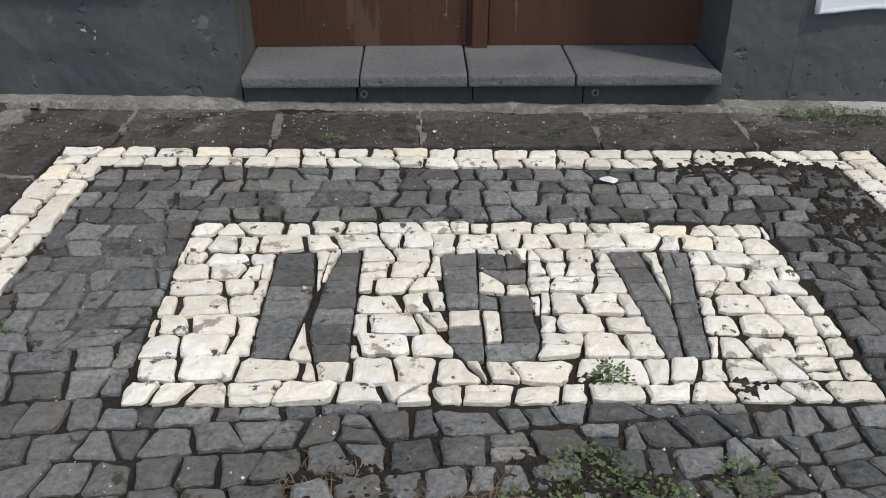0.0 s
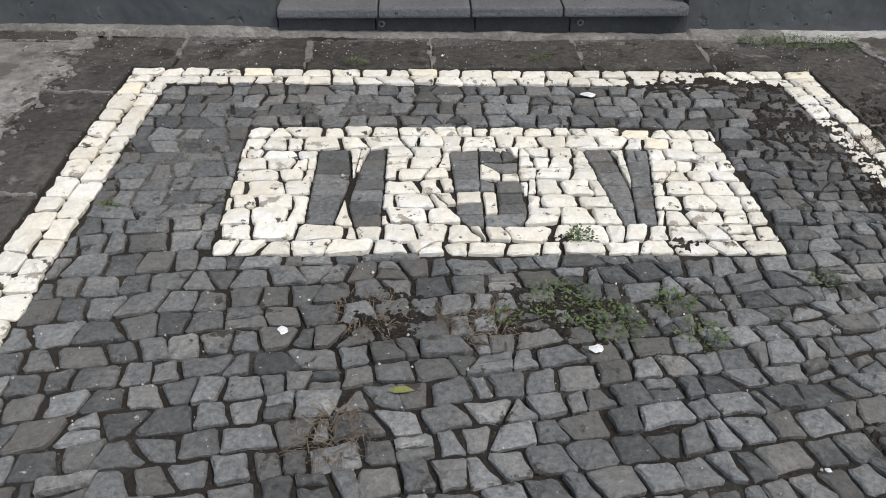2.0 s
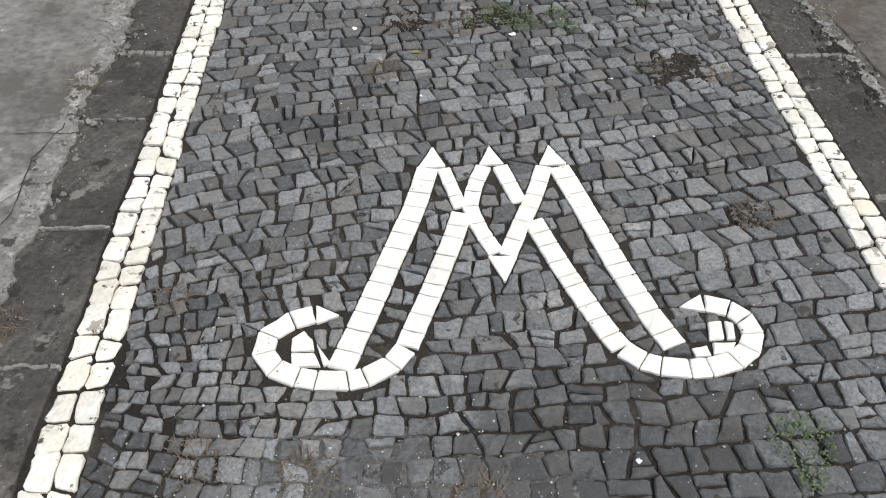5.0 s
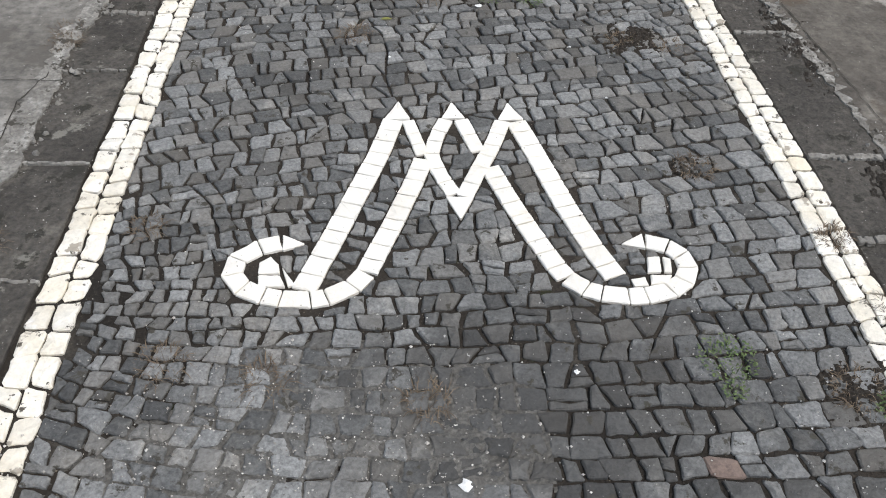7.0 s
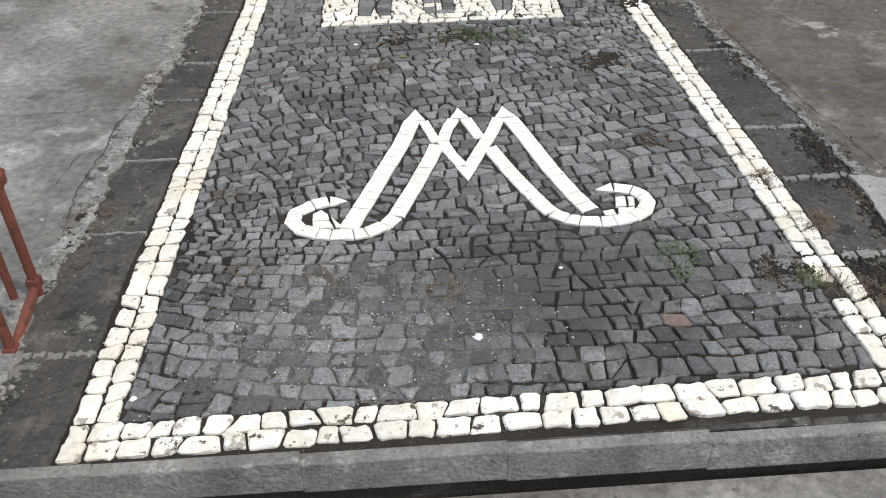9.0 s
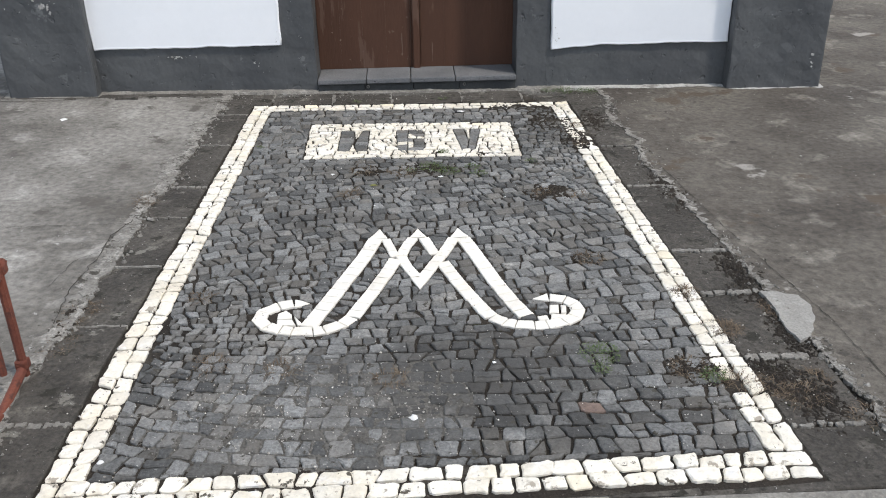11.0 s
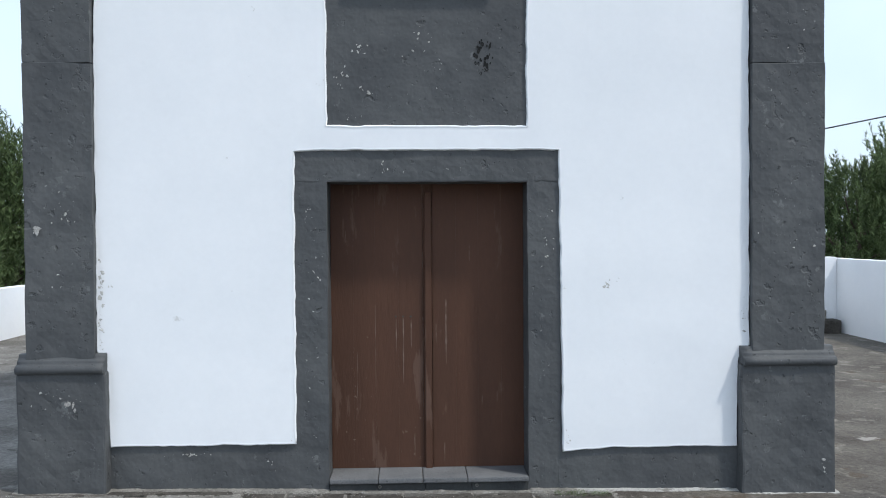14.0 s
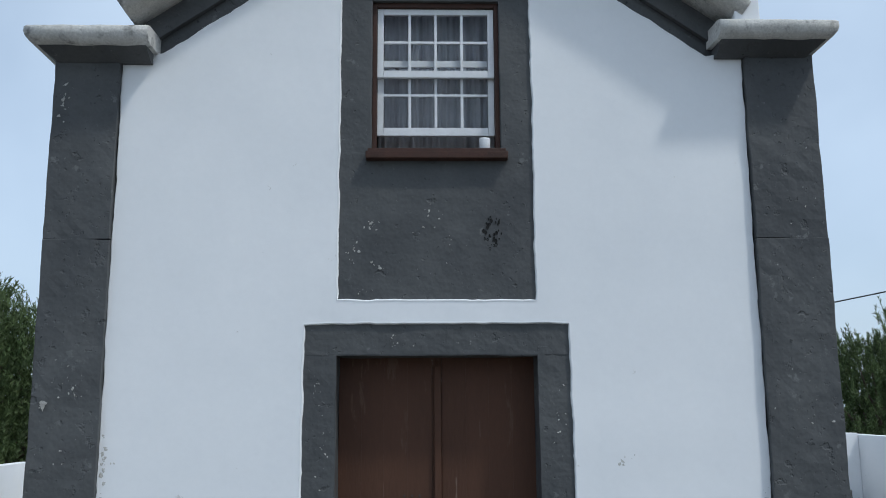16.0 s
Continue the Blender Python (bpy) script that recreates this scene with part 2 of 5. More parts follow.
def link_mesh(name, bm, mat, parent=None, label=""):
    me = bpy.data.meshes.new(name)
    bm.normal_update()
    bm.to_mesh(me)
    bm.free()
    me.materials.append(mat)
    ob = new(name, me)
    ob.parent = parent
    return tagged(ob, label)


def part(name, bm, mat, parent, label=""):
    return link_mesh(name, bm, mat, parent, label)


def thing(name, label, category, group="", kind="", at=(0, 0, 0)):
    e = new(name)
    e.location = at
    return tagged(e, label, category, group, kind)


def box(x0, x1, y0, y1, z0, z1, bevel=0.006, step=0.0, amp=0.0, seed=0, bm=None):
    """A box with rounded edges, cut into cells and roughened where asked."""
    b = bmesh.new()
    bmesh.ops.create_cube(b, size=1)
    for v in b.verts:
        v.co = Vector(((x0 + x1) / 2 + v.co.x * (x1 - x0), (y0 + y1) / 2 + v.co.y * (y1 - y0), (z0 + z1) / 2 + v.co.z * (z1 - z0)))
    if bevel:
        bmesh.ops.bevel(b, geom=b.edges[:], offset=bevel, segments=2, affect="EDGES", profile=0.6)
    if step:
        for axis, (lo, hi) in enumerate(((x0, x1), (y0, y1), (z0, z1))):
            no = [0, 0, 0]
            no[axis] = 1
            count = int((hi - lo) / step)
            for i in range(1, count + 1):
                co = [0, 0, 0]
                co[axis] = lo + (hi - lo) * i / (count + 1)
                bmesh.ops.bisect_plane(b, geom=b.verts[:] + b.edges[:] + b.faces[:], plane_co=co, plane_no=no)
        for v in b.verts:
            q = v.co + Vector((seed * 7.3, seed * 3.1, seed * 1.7))
            v.co += noise.noise_vector(q * 4) * amp + noise.noise_vector(q * 17) * amp * 0.5
    if bm is not None:
        me = bpy.data.meshes.new("scratch")
        b.to_mesh(me)
        b.free()
        bm.from_mesh(me)
        bpy.data.meshes.remove(me)
        return bm
    return b


def tube(points, radius, sides=8, bm=None):
    """A closed round bar along a line of points."""
    bm = bm or bmesh.new()
    pts = [Vector(p) for p in points]
    rings = []
    for i, p in enumerate(pts):
        d = (pts[min(i + 1, len(pts) - 1)] - pts[max(i - 1, 0)]).normalized()
        side = d.orthogonal().normalized() if abs(d.z) > 0.9 else d.cross(Vector((0, 0, 1))).normalized()
        up = side.cross(d)
        r = radius[i] if isinstance(radius, (list, tuple)) else radius
        rings.append([bm.verts.new(p + (side * math.cos(a) + up * math.sin(a)) * r) for a in (2 * math.pi * k / sides for k in range(sides))])
    for a, b in zip(rings, rings[1:]):
        for k in range(sides):
            bm.faces.new((a[k], a[(k + 1) % sides], b[(k + 1) % sides], b[k]))
    bm.faces.new(rings[0][::-1])
    bm.faces.new(rings[-1])
    bmesh.ops.recalc_face_normals(bm, faces=bm.faces[:])
    return bm


def sweep(profile, ends, bm=None, smooth=False):
    """A profile of (out, up) points swept between two frames (origin, out, up)."""
    bm = bm or bmesh.new()
    rings = [[bm.verts.new(Vector(o) + Vector(u) * a + Vector(w) * b) for a, b in profile] for o, u, w in ends]
    n = len(profile)
    for a, b in zip(rings, rings[1:]):
        for k in range(n):
            bm.faces.new((a[k], a[(k + 1) % n], b[(k + 1) % n], b[k])).smooth = smooth
    bm.faces.new(rings[0][::-1])
    bm.faces.new(rings[-1])
    bmesh.ops.recalc_face_normals(bm, faces=bm.faces[:])
    return bm


# ---- flat geometry of the paving ----
def area(p):
    return sum(a[0] * b[1] - b[0] * a[1] for a, b in zip(p, p[1:] + p[:1])) / 2


def middle(p):
    return (sum(q[0] for q in p) / len(p), sum(q[1] for q in p) / len(p))


def cut(p, a, b, keep_left=True):
    """The part of a convex outline on one side of the line a-b."""
    s = 1 if keep_left else -1
    side = [s * ((b[0] - a[0]) * (q[1] - a[1]) - (b[1] - a[1]) * (q[0] - a[0])) for q in p]
    out = []
    for i in range(len(p)):
        j = (i + 1) % len(p)
        if side[i] >= 0:
            out.append(p[i])
        if side[i] * side[j] < 0:
            f = side[i] / (side[i] - side[j])
            out.append((p[i][0] + f * (p[j][0] - p[i][0]), p[i][1] + f * (p[j][1] - p[i][1])))
    return out


def minus(p, c):
    """A convex outline without a convex counter-clockwise hole: convex pieces."""
    pieces, rest = [], p
    for a, b in zip(c, c[1:] + c[:1]):
        if len(rest) < 3:
            break
        o = cut(rest, a, b, False)
        if len(o) > 2:
            pieces.append(o)
        rest = cut(rest, a, b, True)
    return pieces if len(rest) > 2 and abs(area(rest)) > 1e-5 else [p]


def inside(p, c):
    for a, b in zip(c, c[1:] + c[:1]):
        p = cut(p, a, b, True)
        if len(p) < 3:
            return []
    return p


def ccw(p):
    p = [tuple(q) for q in p]
    return p if area(p) > 0 else p[::-1]


def good(p, least, stout=0.007):
    """Large and stout enough to be a stone."""
    if len(p) < 3 or abs(area(p)) < least:
        return False
    round_about = sum(math.dist(a, b) for a, b in zip(p, p[1:] + p[:1]))
    return abs(area(p)) / round_about > stout


def tidy(p):
    q = [a for a, b in zip(p, p[1:] + p[:1]) if math.dist(a, b) > 0.006]
    return q if len(q) > 2 else p


def rows_of(x0, x1, y0, y1, high, wide, jitter, warp=0.0, fit=False, turns=()):
    """Uneven courses of four-cornered stones that fill an oblong."""
    stones, y, shift = [], y1, 0.0
    line = None
    levels = [y1]
    while levels[-1] > y0:
        levels.append(levels[-1] - random.uniform(*high))

    if fit:
        levels = [y1 + (v - y1) * (y0 - y1) / (levels[-1] - y1) for v in levels]

    def swirl(x, yy):
        return noise.noise(Vector((x * 1.25 + 4, yy * 1.25 + 2, 3.0)))

    def bend(x, yy, k=0):
        h = 0.02
        vx, vy = (swirl(x, yy - h) - swirl(x, yy + h)) / (2 * h), (swirl(x + h, yy) - swirl(x - h, yy)) / (2 * h)
        w = noise.noise_vector(Vector((x * 9 + 9, yy * 9, 1.0)))
        z = complex(x, yy)
        shift = sum((-c / (z - p) for p, c in turns), 0j)
        ox, oy = shift.real, shift.imag
        return (x + ox + vx * warp + w.x * jitter * 0.9, yy + oy + vy * warp + w.y * jitter * 1.3)

    for top, low in zip(levels, levels[1:]):
        x = x0 - random.uniform(0, wide[1])
        left = (x, x)
        while x < x1 + wide[1]:
            x += random.uniform(*wide)
            right = (x + random.gauss(0, jitter), x + random.gauss(0, jitter))
            p = [bend(left[1], low), bend(right[1], low), bend(right[0], top), bend(left[0], top)]
            p = [(a + random.gauss(0, jitter * 0.3), b + random.gauss(0, jitter * 0.3)) for a, b in p]
            chance = random.random() if warp else 1.0
            if any(abs(complex(x, low) - c) < abs(k) ** 0.5 + 0.12 for c, k in turns):
                left = right
                continue
            if chance < 0.07:
                f, g = random.uniform(0.35, 0.65), random.uniform(0.35, 0.65)
                a, b = Vector(p[0]).lerp(Vector(p[3]), f), Vector(p[1]).lerp(Vector(p[2]), g)
                stones += [ccw([p[0], p[1], tuple(b), tuple(a)]), ccw([tuple(a), tuple(b), p[2], p[3]])]
            elif chance < 0.076:
                stones += [ccw([p[0], p[1], p[2]]), ccw([p[0], p[2], p[3]])]
            else:
                stones.append(ccw(p))
            left = right
    return stones


def stone_shape(p, gap, dome=0.0018, deep=0.035, corner=0.09, edge=0.0042, tilt=0.013):
    """Vertices and faces of one sett: a cut-cornered outline, worn edge and slightly domed, tilted top. Local to its middle."""
    mx, my = middle(p)
    gap = min(gap, 0.095 * math.sqrt(abs(area(p))))
    pts = []
    for i in range(len(p)):
        a, b, c = p[i - 1], p[i], p[(i + 1) % len(p)]
        f = corner * random.uniform(0.5, 1.4)
        pts.append((b[0] + f * (a[0] - b[0]), b[1] + f * (a[1] - b[1])))
        pts.append((b[0] + f * (c[0] - b[0]), b[1] + f * (c[1] - b[1])))
        if math.dist(b, c) > 0.03:
            f = random.uniform(0.38, 0.62)
            dx, dy = c[0] - b[0], c[1] - b[1]
            k = random.gauss(0, 0.022) * (0.3 if corner < 0.06 else 1.0)
            pts.append((b[0] + f * dx - dy * k, b[1] + f * dy + dx * k))
    ring = []
    for q in pts:
        dx, dy = q[0] - mx, q[1] - my
        r = max(math.hypot(dx, dy), 1e-4)
        k = max(r - gap * random.uniform(0.6, 1.4), r * 0.55) / r
        ring.append((dx * k, dy * k, r * k))
    tx, ty = random.gauss(0, tilt), random.gauss(0, tilt)
    n = len(ring)
    vs = [(x, y, -deep) for x, y, r in ring]
    vs += [(x, y, -edge * random.uniform(0.6, 1.3) + tx * x + ty * y) for x, y, r in ring]
    for x, y, r in ring:
        k = max(r - edge * 1.1, r * 0.6) / r
        vs.append((x * k, y * k, random.gauss(0, 0.0009) + tx * x + ty * y))
    vs.append((random.gauss(0, 0.004), random.gauss(0, 0.004), dome))
    fs = []
    for k in range(n):
        j = (k + 1) % n
        fs += [(k, j, n + j, n + k), (n + k, n + j, 2 * n + j, 2 * n + k), (2 * n + k, 2 * n + j, 3 * n)]
    return vs, fs


def lay_stone(name, p, mat, parent, gap=0.004, up=0.0, **shape):
    vs, fs = stone_shape(p, gap, **shape)
    me = bpy.data.meshes.new(name)
    me.from_pydata(vs, [], fs)
    me.materials.append(mat)
    mx, my = middle(p)
    ob = new(name, me)
    ob.location = (mx, my, gz(mx, my) + up)
    ob.parent = parent
    return ob


def lay_joined(name, outlines, mat, parent, gap=0.004, **shape):
    vs, fs = [], []
    for p in outlines:
        v, f = stone_shape(p, gap, **shape)
        mx, my = middle(p)
        up = gz(mx, my) + random.gauss(0, 0.002)
        fs += [tuple(i + len(vs) for i in q) for q in f]
        vs += [(x + mx, y + my, z + up) for x, y, z in v]
    me = bpy.data.meshes.new(name)
    me.from_pydata(vs, [], fs)
    me.materials.append(mat)
    ob = new(name, me)
    ob.parent = parent
    return tagged(ob, kind="stuff")


def sheet(name, outline, mat, thick, up=0.0, flat=None, parent=None, cell=0.0):
    """A slab with a free outline; its top follows the fall of the forecourt."""
    bm = bmesh.new()
    top = [bm.verts.new((x, y, (gz(x, y) if flat is None else flat) + up)) for x, y in outline]
    face = bm.faces.new(top)
    if face.normal.z < 0:
        face.normal_flip()
    made = bmesh.ops.extrude_face_region(bm, geom=[face])
    bmesh.ops.translate(bm, verts=[g for g in made["geom"] if isinstance(g, bmesh.types.BMVert)], vec=(0, 0, -thick))
    bmesh.ops.recalc_face_normals(bm, faces=bm.faces[:])
    return link_mesh(name, bm, mat, parent)


# ---- ground and yard ----
def panel_left(y):
    return -1.108 + 0.0175 * y


def panel_right(y):
    return 1.015 - 0.0310 * y


PANEL_TOP, PANEL_LOW, PANEL_LOW_EAST, BAND = -0.350, -4.238, -4.185, 0.128
STEP_EDGE = -4.285


def ragged(x_of, y0, y1, amp, step=0.015, seed=0.0):
    """A broken edge that runs from y0 to y1."""
    n = max(int(abs(y1 - y0) / step), 2)
    out = []
    for i in range(n + 1):
        y = y0 + (y1 - y0) * i / n
        out.append((x_of(y) + amp * noise.noise(Vector((y * 2.1 + seed, seed, 0))) + amp * 0.5 * noise.noise(Vector((y * 9 + seed, 3, 0))) + amp * 0.35 * noise.noise(Vector((y * 31 + seed, 6, 0))), y))
    return out


bm = bmesh.new()
bmesh.ops.create_grid(bm, x_segments=40, y_segments=40, size=400)
ob = link_mesh("ground", bm, EARTH)
ob.location.z = -0.30
tagged(ob, "bare earth ground reaching to the horizon", "ground", kind="structure")

left_edge = ragged(lambda y: -1.318 + 0.024 * (y + 0.14), -0.05, STEP_EDGE, 0.055, seed=2.0)
ob = sheet("pavement_west", [(-6.9, STEP_EDGE), (-6.9, 12.0), (-1.30, 12.0)] + left_edge, CONCRETE, 0.25, up=0.002)
tagged(ob, "cracked light grey concrete yard with a broken edge", "concrete yard", kind="structure")
right_edge = ragged(lambda y: 1.268 + 0.078 * max(-1.5 - y, 0.0), STEP_EDGE, -0.05, 0.065, seed=7.0)
ob = sheet("pavement_east", right_edge + [(1.23, 12.0), (9.0, 12.0), (9.0, STEP_EDGE)], CONCRETE_DARK, 0.25, up=0.004)
tagged(ob, "brown-stained weathered concrete yard beside the church", "concrete yard", kind="structure")
ob = sheet("pavement_lower", [(-8, -9.5), (9, -9.5), (9, STEP_EDGE - 0.004), (-8, STEP_EDGE - 0.004)], CONCRETE, 0.10, flat=-0.155)
tagged(ob, "grey concrete landing one step below the mosaic", "concrete landing", kind="structure")
ob = sheet("joint_bed", [(-1.42, STEP_EDGE + 0.01), (1.47, STEP_EDGE + 0.01), (1.40, -0.0), (-1.40, -0.0)], SOIL, 0.2, up=-0.0095)
tagged(ob, "dark mossy soil filling the joints between setts", "soil bed", kind="structure")
for name, edge, way, seed in (("concrete_edge_west", left_edge, 1, 3.0), ("concrete_edge_east", right_edge, -1, 11.0)):
    inner = [(x + way * 0.010 * noise.noise(Vector((y * 15, seed, 1))), y) for x, y in edge]
    broad = 0.075 if way > 0 else 0.030
    outer = [(x - way * max(0.004, broad + 1.3 * broad * noise.noise(Vector((y * 3.1, seed, 5))) + 0.035 * noise.noise(Vector((y * 22, seed, 7))) + 0.030 * noise.noise(Vector((y * 57, seed, 9)))), y + 0.012 * noise.noise(Vector((y * 40, seed, 3)))) for x, y in edge]
    ob = sheet(name, inner + outer[::-1], CRUMBLED, 0.05, up=0.0058)
    tagged(ob, "crumbling pale edge of the concrete along the kerb", "concrete edge", kind="structure")
    rnd = random.Random(seed)
    vs, fs = [], []
    for k in range(900):
        x, y = edge[rnd.randrange(len(edge))]
        x += way * rnd.gauss(-0.02, 0.035)
        y += rnd.uniform(-0.01, 0.01)
        if noise.noise(Vector((y * 2.3, seed, 12))) < -0.12:
            continue
        r = 0.003 + 0.011 * rnd.random() ** 3
        z, n0, turn = gz(x, y) + 0.004, len(vs), rnd.uniform(0, 6.28)
        vs += [(x + r * rnd.uniform(0.7, 1.5) * math.cos(a + turn), y + r * rnd.uniform(0.7, 1.4) * math.sin(a + turn), z - 0.004) for a in (0.0, 1.25, 2.5, 3.8, 5.0)]
        vs += [(x + 0.6 * r * rnd.uniform(0.5, 1.3) * math.cos(a + turn), y + 0.6 * r * rnd.uniform(0.5, 1.3) * math.sin(a + turn), z + r * rnd.uniform(0.3, 0.8)) for a in (0.3, 2.3, 4.4)]
        a, b = n0, n0 + 5
        fs += [(a, a + 1, b), (a + 1, a + 2, b + 1, b), (a + 2, a + 3, b + 1), (a + 3, a + 4, b + 2, b + 1), (a + 4, a, b, b + 2), (b, b + 1, b + 2)]
    me = bpy.data.meshes.new("concrete_crumbs")
    me.from_pydata(vs, [], fs)
    me.materials.append(CRUMBLED)
    tagged(new("concrete_crumbs", me), "loose crumbs broken from the concrete edge", "concrete crumbs", kind="stuff")
repair = [Vector(q) for q in ((1.36, -3.075), (1.43, -3.085), (1.50, -3.115), (1.515, -3.20), (1.485, -3.32), (1.43, -3.42), (1.375, -3.455), (1.352, -3.35), (1.372, -3.22))]
rim = []
for a, b in zip(repair, repair[1:] + repair[:1]):
    for k in range(6):
        q = a.lerp(b, k / 6)
        w = noise.noise_vector(Vector((q.x * 28, q.y * 28, 4))) * 0.011
        rim.append((q.x + w.x, q.y + w.y))
ob = sheet("cement_repair", rim, CEMENT_PALE, 0.06, up=0.012)
tagged(ob, "pale smooth cement repair between kerb and concrete", "cement patch", kind="structure")
# pale cement lip along the step and a cement fillet at the foot of the wall
lip = bmesh.new()
for i in range(30):
    x = -6.8 + i * 0.52
    box(x, x + 0.522, STEP_EDGE - 0.012, STEP_EDGE + 0.028 + 0.006 * noise.noise(Vector((x * 3, 0, 0))), gz(x, 0) - 0.10, gz(x, 0) + 0.007 + 0.002 * (i % 2), 0.006, bm=lip)
ob = link_mesh("step_trim", lip, CEMENT)
tagged(ob, "pale worn cement nosing along the step", "step edge", kind="structure")
def foot_strip(x0, x1, base):
    """A lumpy strip of cement or limewash that seals the wall to the ground."""
    bm = bmesh.new()
    n = int((x1 - x0) / 0.012)
    rows = []
    for i in range(n + 1):
        x = x0 + (x1 - x0) * i / n
        out = -0.066 if abs(x) < 2.225 else -0.155
        w = 0.035 + 0.030 * noise.noise(Vector((x * 2.7, base, 0))) + 0.020 * noise.noise(Vector((x * 13, base, 1))) + 0.012 * noise.noise(Vector((x * 40, base, 2)))
        front = out * 0.35 - max(w, 0.004) if abs(x) < 2.225 else -0.095 - max(w, 0.004)
        at_door = abs(x) < 0.715
        h = (0.000 if at_door else 0.012) + 0.006 * noise.noise(Vector((x * 6, base, 4))) + 0.004 * noise.noise(Vector((x * 30, base, 6)))
        g = gz(x, 0)
        rows.append([bm.verts.new((x, y, g + z)) for y, z in ((0.03, -0.02), (0.03, h + 0.004), (front * 0.35, h), (front * 0.8, h * 0.6 + 0.004 * noise.noise(Vector((x * 50, base, 8)))), (front, -0.012))])
    for a, b in zip(rows, rows[1:]):
        for k in range(4):
            bm.faces.new((a[k], b[k], b[k + 1], a[k + 1]))
    bmesh.ops.recalc_face_normals(bm, faces=bm.faces[:])
    return bm


strip = ragged(lambda x: -0.135, -2.9, -1.36, 0.012, seed=4.0)
ob = sheet("kerb_strip", [(x, y) for y, x in strip] + [(-1.36, -0.03), (-2.9, -0.03)], KERB, 0.05, up=0.0055)
tagged(ob, "dark weathered stone strip along the foot of the wall", "stone strip", kind="structure")
ob = sheet("strip_joint", [(x, y + 0.002) for y, x in strip] + [(x, y - 0.007 - 0.006 * abs(noise.noise(Vector((x * 14, 2, 2))))) for y, x in strip[::-1]], CRUMBLED, 0.05, up=0.0066)
tagged(ob, "thin pale mortar line beside the stone strip", "mortar line", kind="structure")
fillet, wash = foot_strip(-2.88, 1.05, 1.0), foot_strip(1.05, 2.92, 7.0)
ob = link_mesh("wall_trim", fillet, CEMENT)
tagged(ob, "rough cement fillet at the foot of the facade", "cement fillet", kind="structure")
ob = link_mesh("limewash_trim", wash, LIMEWASH)
tagged(ob, "whitish limewash splashed along the foot of the facade", "limewash strip", kind="structure")

# ---- facade: wall core, painted stone, plaster ----
DOOR_W, DOOR_TOP, DOOR_Y = 0.71, 2.19, 0.262
WIN_W, WIN_LOW, WIN_TOP = 0.474, 3.675, 4.86
EAVE, APEX, SLOPE = 4.42, 5.83, 0.690
core = bmesh.new()
for x0, x1, z0, z1 in ((-2.72, -DOOR_W - 0.01, -0.15, DOOR_TOP + 0.01), (DOOR_W + 0.01, 2.72, -0.15, DOOR_TOP + 0.01), (-2.72, 2.72, DOOR_TOP + 0.01, WIN_LOW - 0.02),
                       (-2.72, -WIN_W - 0.01, WIN_LOW - 0.02, 4.40), (WIN_W + 0.01, 2.72, WIN_LOW - 0.02, 4.40)):
    box(x0, x1, 0.03, 0.55, z0, z1, 0, bm=core)
for s in (-1, 1):
    sweep([(0.03, 0), (0.55, 0), (0.55, 1), (0.03, 1)], [((s * (WIN_W + 0.01), 0, 4.40), (0, 1, 0), (0, 0, 1.07)), ((s * 2.72, 0, 4.40), (0, 1, 0), (0, 0, 0.02))], bm=core)
sweep([(-WIN_W - 0.01, 0), (WIN_W + 0.01, 0), (WIN_W + 0.01, 0.65), (0, 0.97), (-WIN_W - 0.01, 0.65)], [((0, 0.03, WIN_TOP), (1, 0, 0), (0, 0, 1)), ((0, 0.55, WIN_TOP), (1, 0, 0), (0, 0, 1))], bm=core)
ob = link_mesh("wall_front", core, DARK_PAINT)
tagged(ob, "thick dark grey painted front wall of the church", "wall", kind="structure")


def wavy(points, amp=0.006, step=0.06):
    out = []
    for a, b in zip(points, points[1:] + points[:1]):
        a, b = Vector(a), Vector(b)
        n = max(int((b - a).length / step), 1)
        side = Vector((-(b - a).y, (b - a).x)).normalized()
        for i in range(n):
            p = a + (b - a) * i / n
            calm = min(1.0, abs(p.x) / 0.4)
            out.append(p + calm * side * (amp * noise.noise(Vector((p.x * 5, p.y * 5, 2))) + amp * 0.8 * noise.noise(Vector((p.x * 19, p.y * 19, 8)))))
    return out


def raised(outline, y_front, y_back, round_off, mat, name):
    """A plate on the facade with a soft worn edge, from a counter-clockwise outline in x and z."""
    n = len(outline)
    inner = []
    for i in range(n):
        a, b, c = outline[i - 1], outline[i], outline[(i + 1) % n]
        d = (c - a).normalized()
        inner.append(b + Vector((-d.y, d.x)) * round_off)
    bm = bmesh.new()
    rings = [[bm.verts.new((p.x, y, p.y)) for p in ring] for ring, y in ((outline, y_back), (outline, y_front + round_off * 0.7), ([o.lerp(i, 0.25) for o, i in zip(outline, inner)], y_front - 0.001), ([o.lerp(i, 0.55) for o, i in zip(outline, inner)], y_front - 0.005), (inner, y_front))]
    for a, b in zip(rings, rings[1:]):
        for k in range(n):
            f = bm.faces.new((a[k], a[(k + 1) % n], b[(k + 1) % n], b[k]))
            f.smooth = True
    bm.faces.new(rings[-1])
    bmesh.ops.recalc_face_normals(bm, faces=bm.faces[:])
    return link_mesh(name, bm, mat)


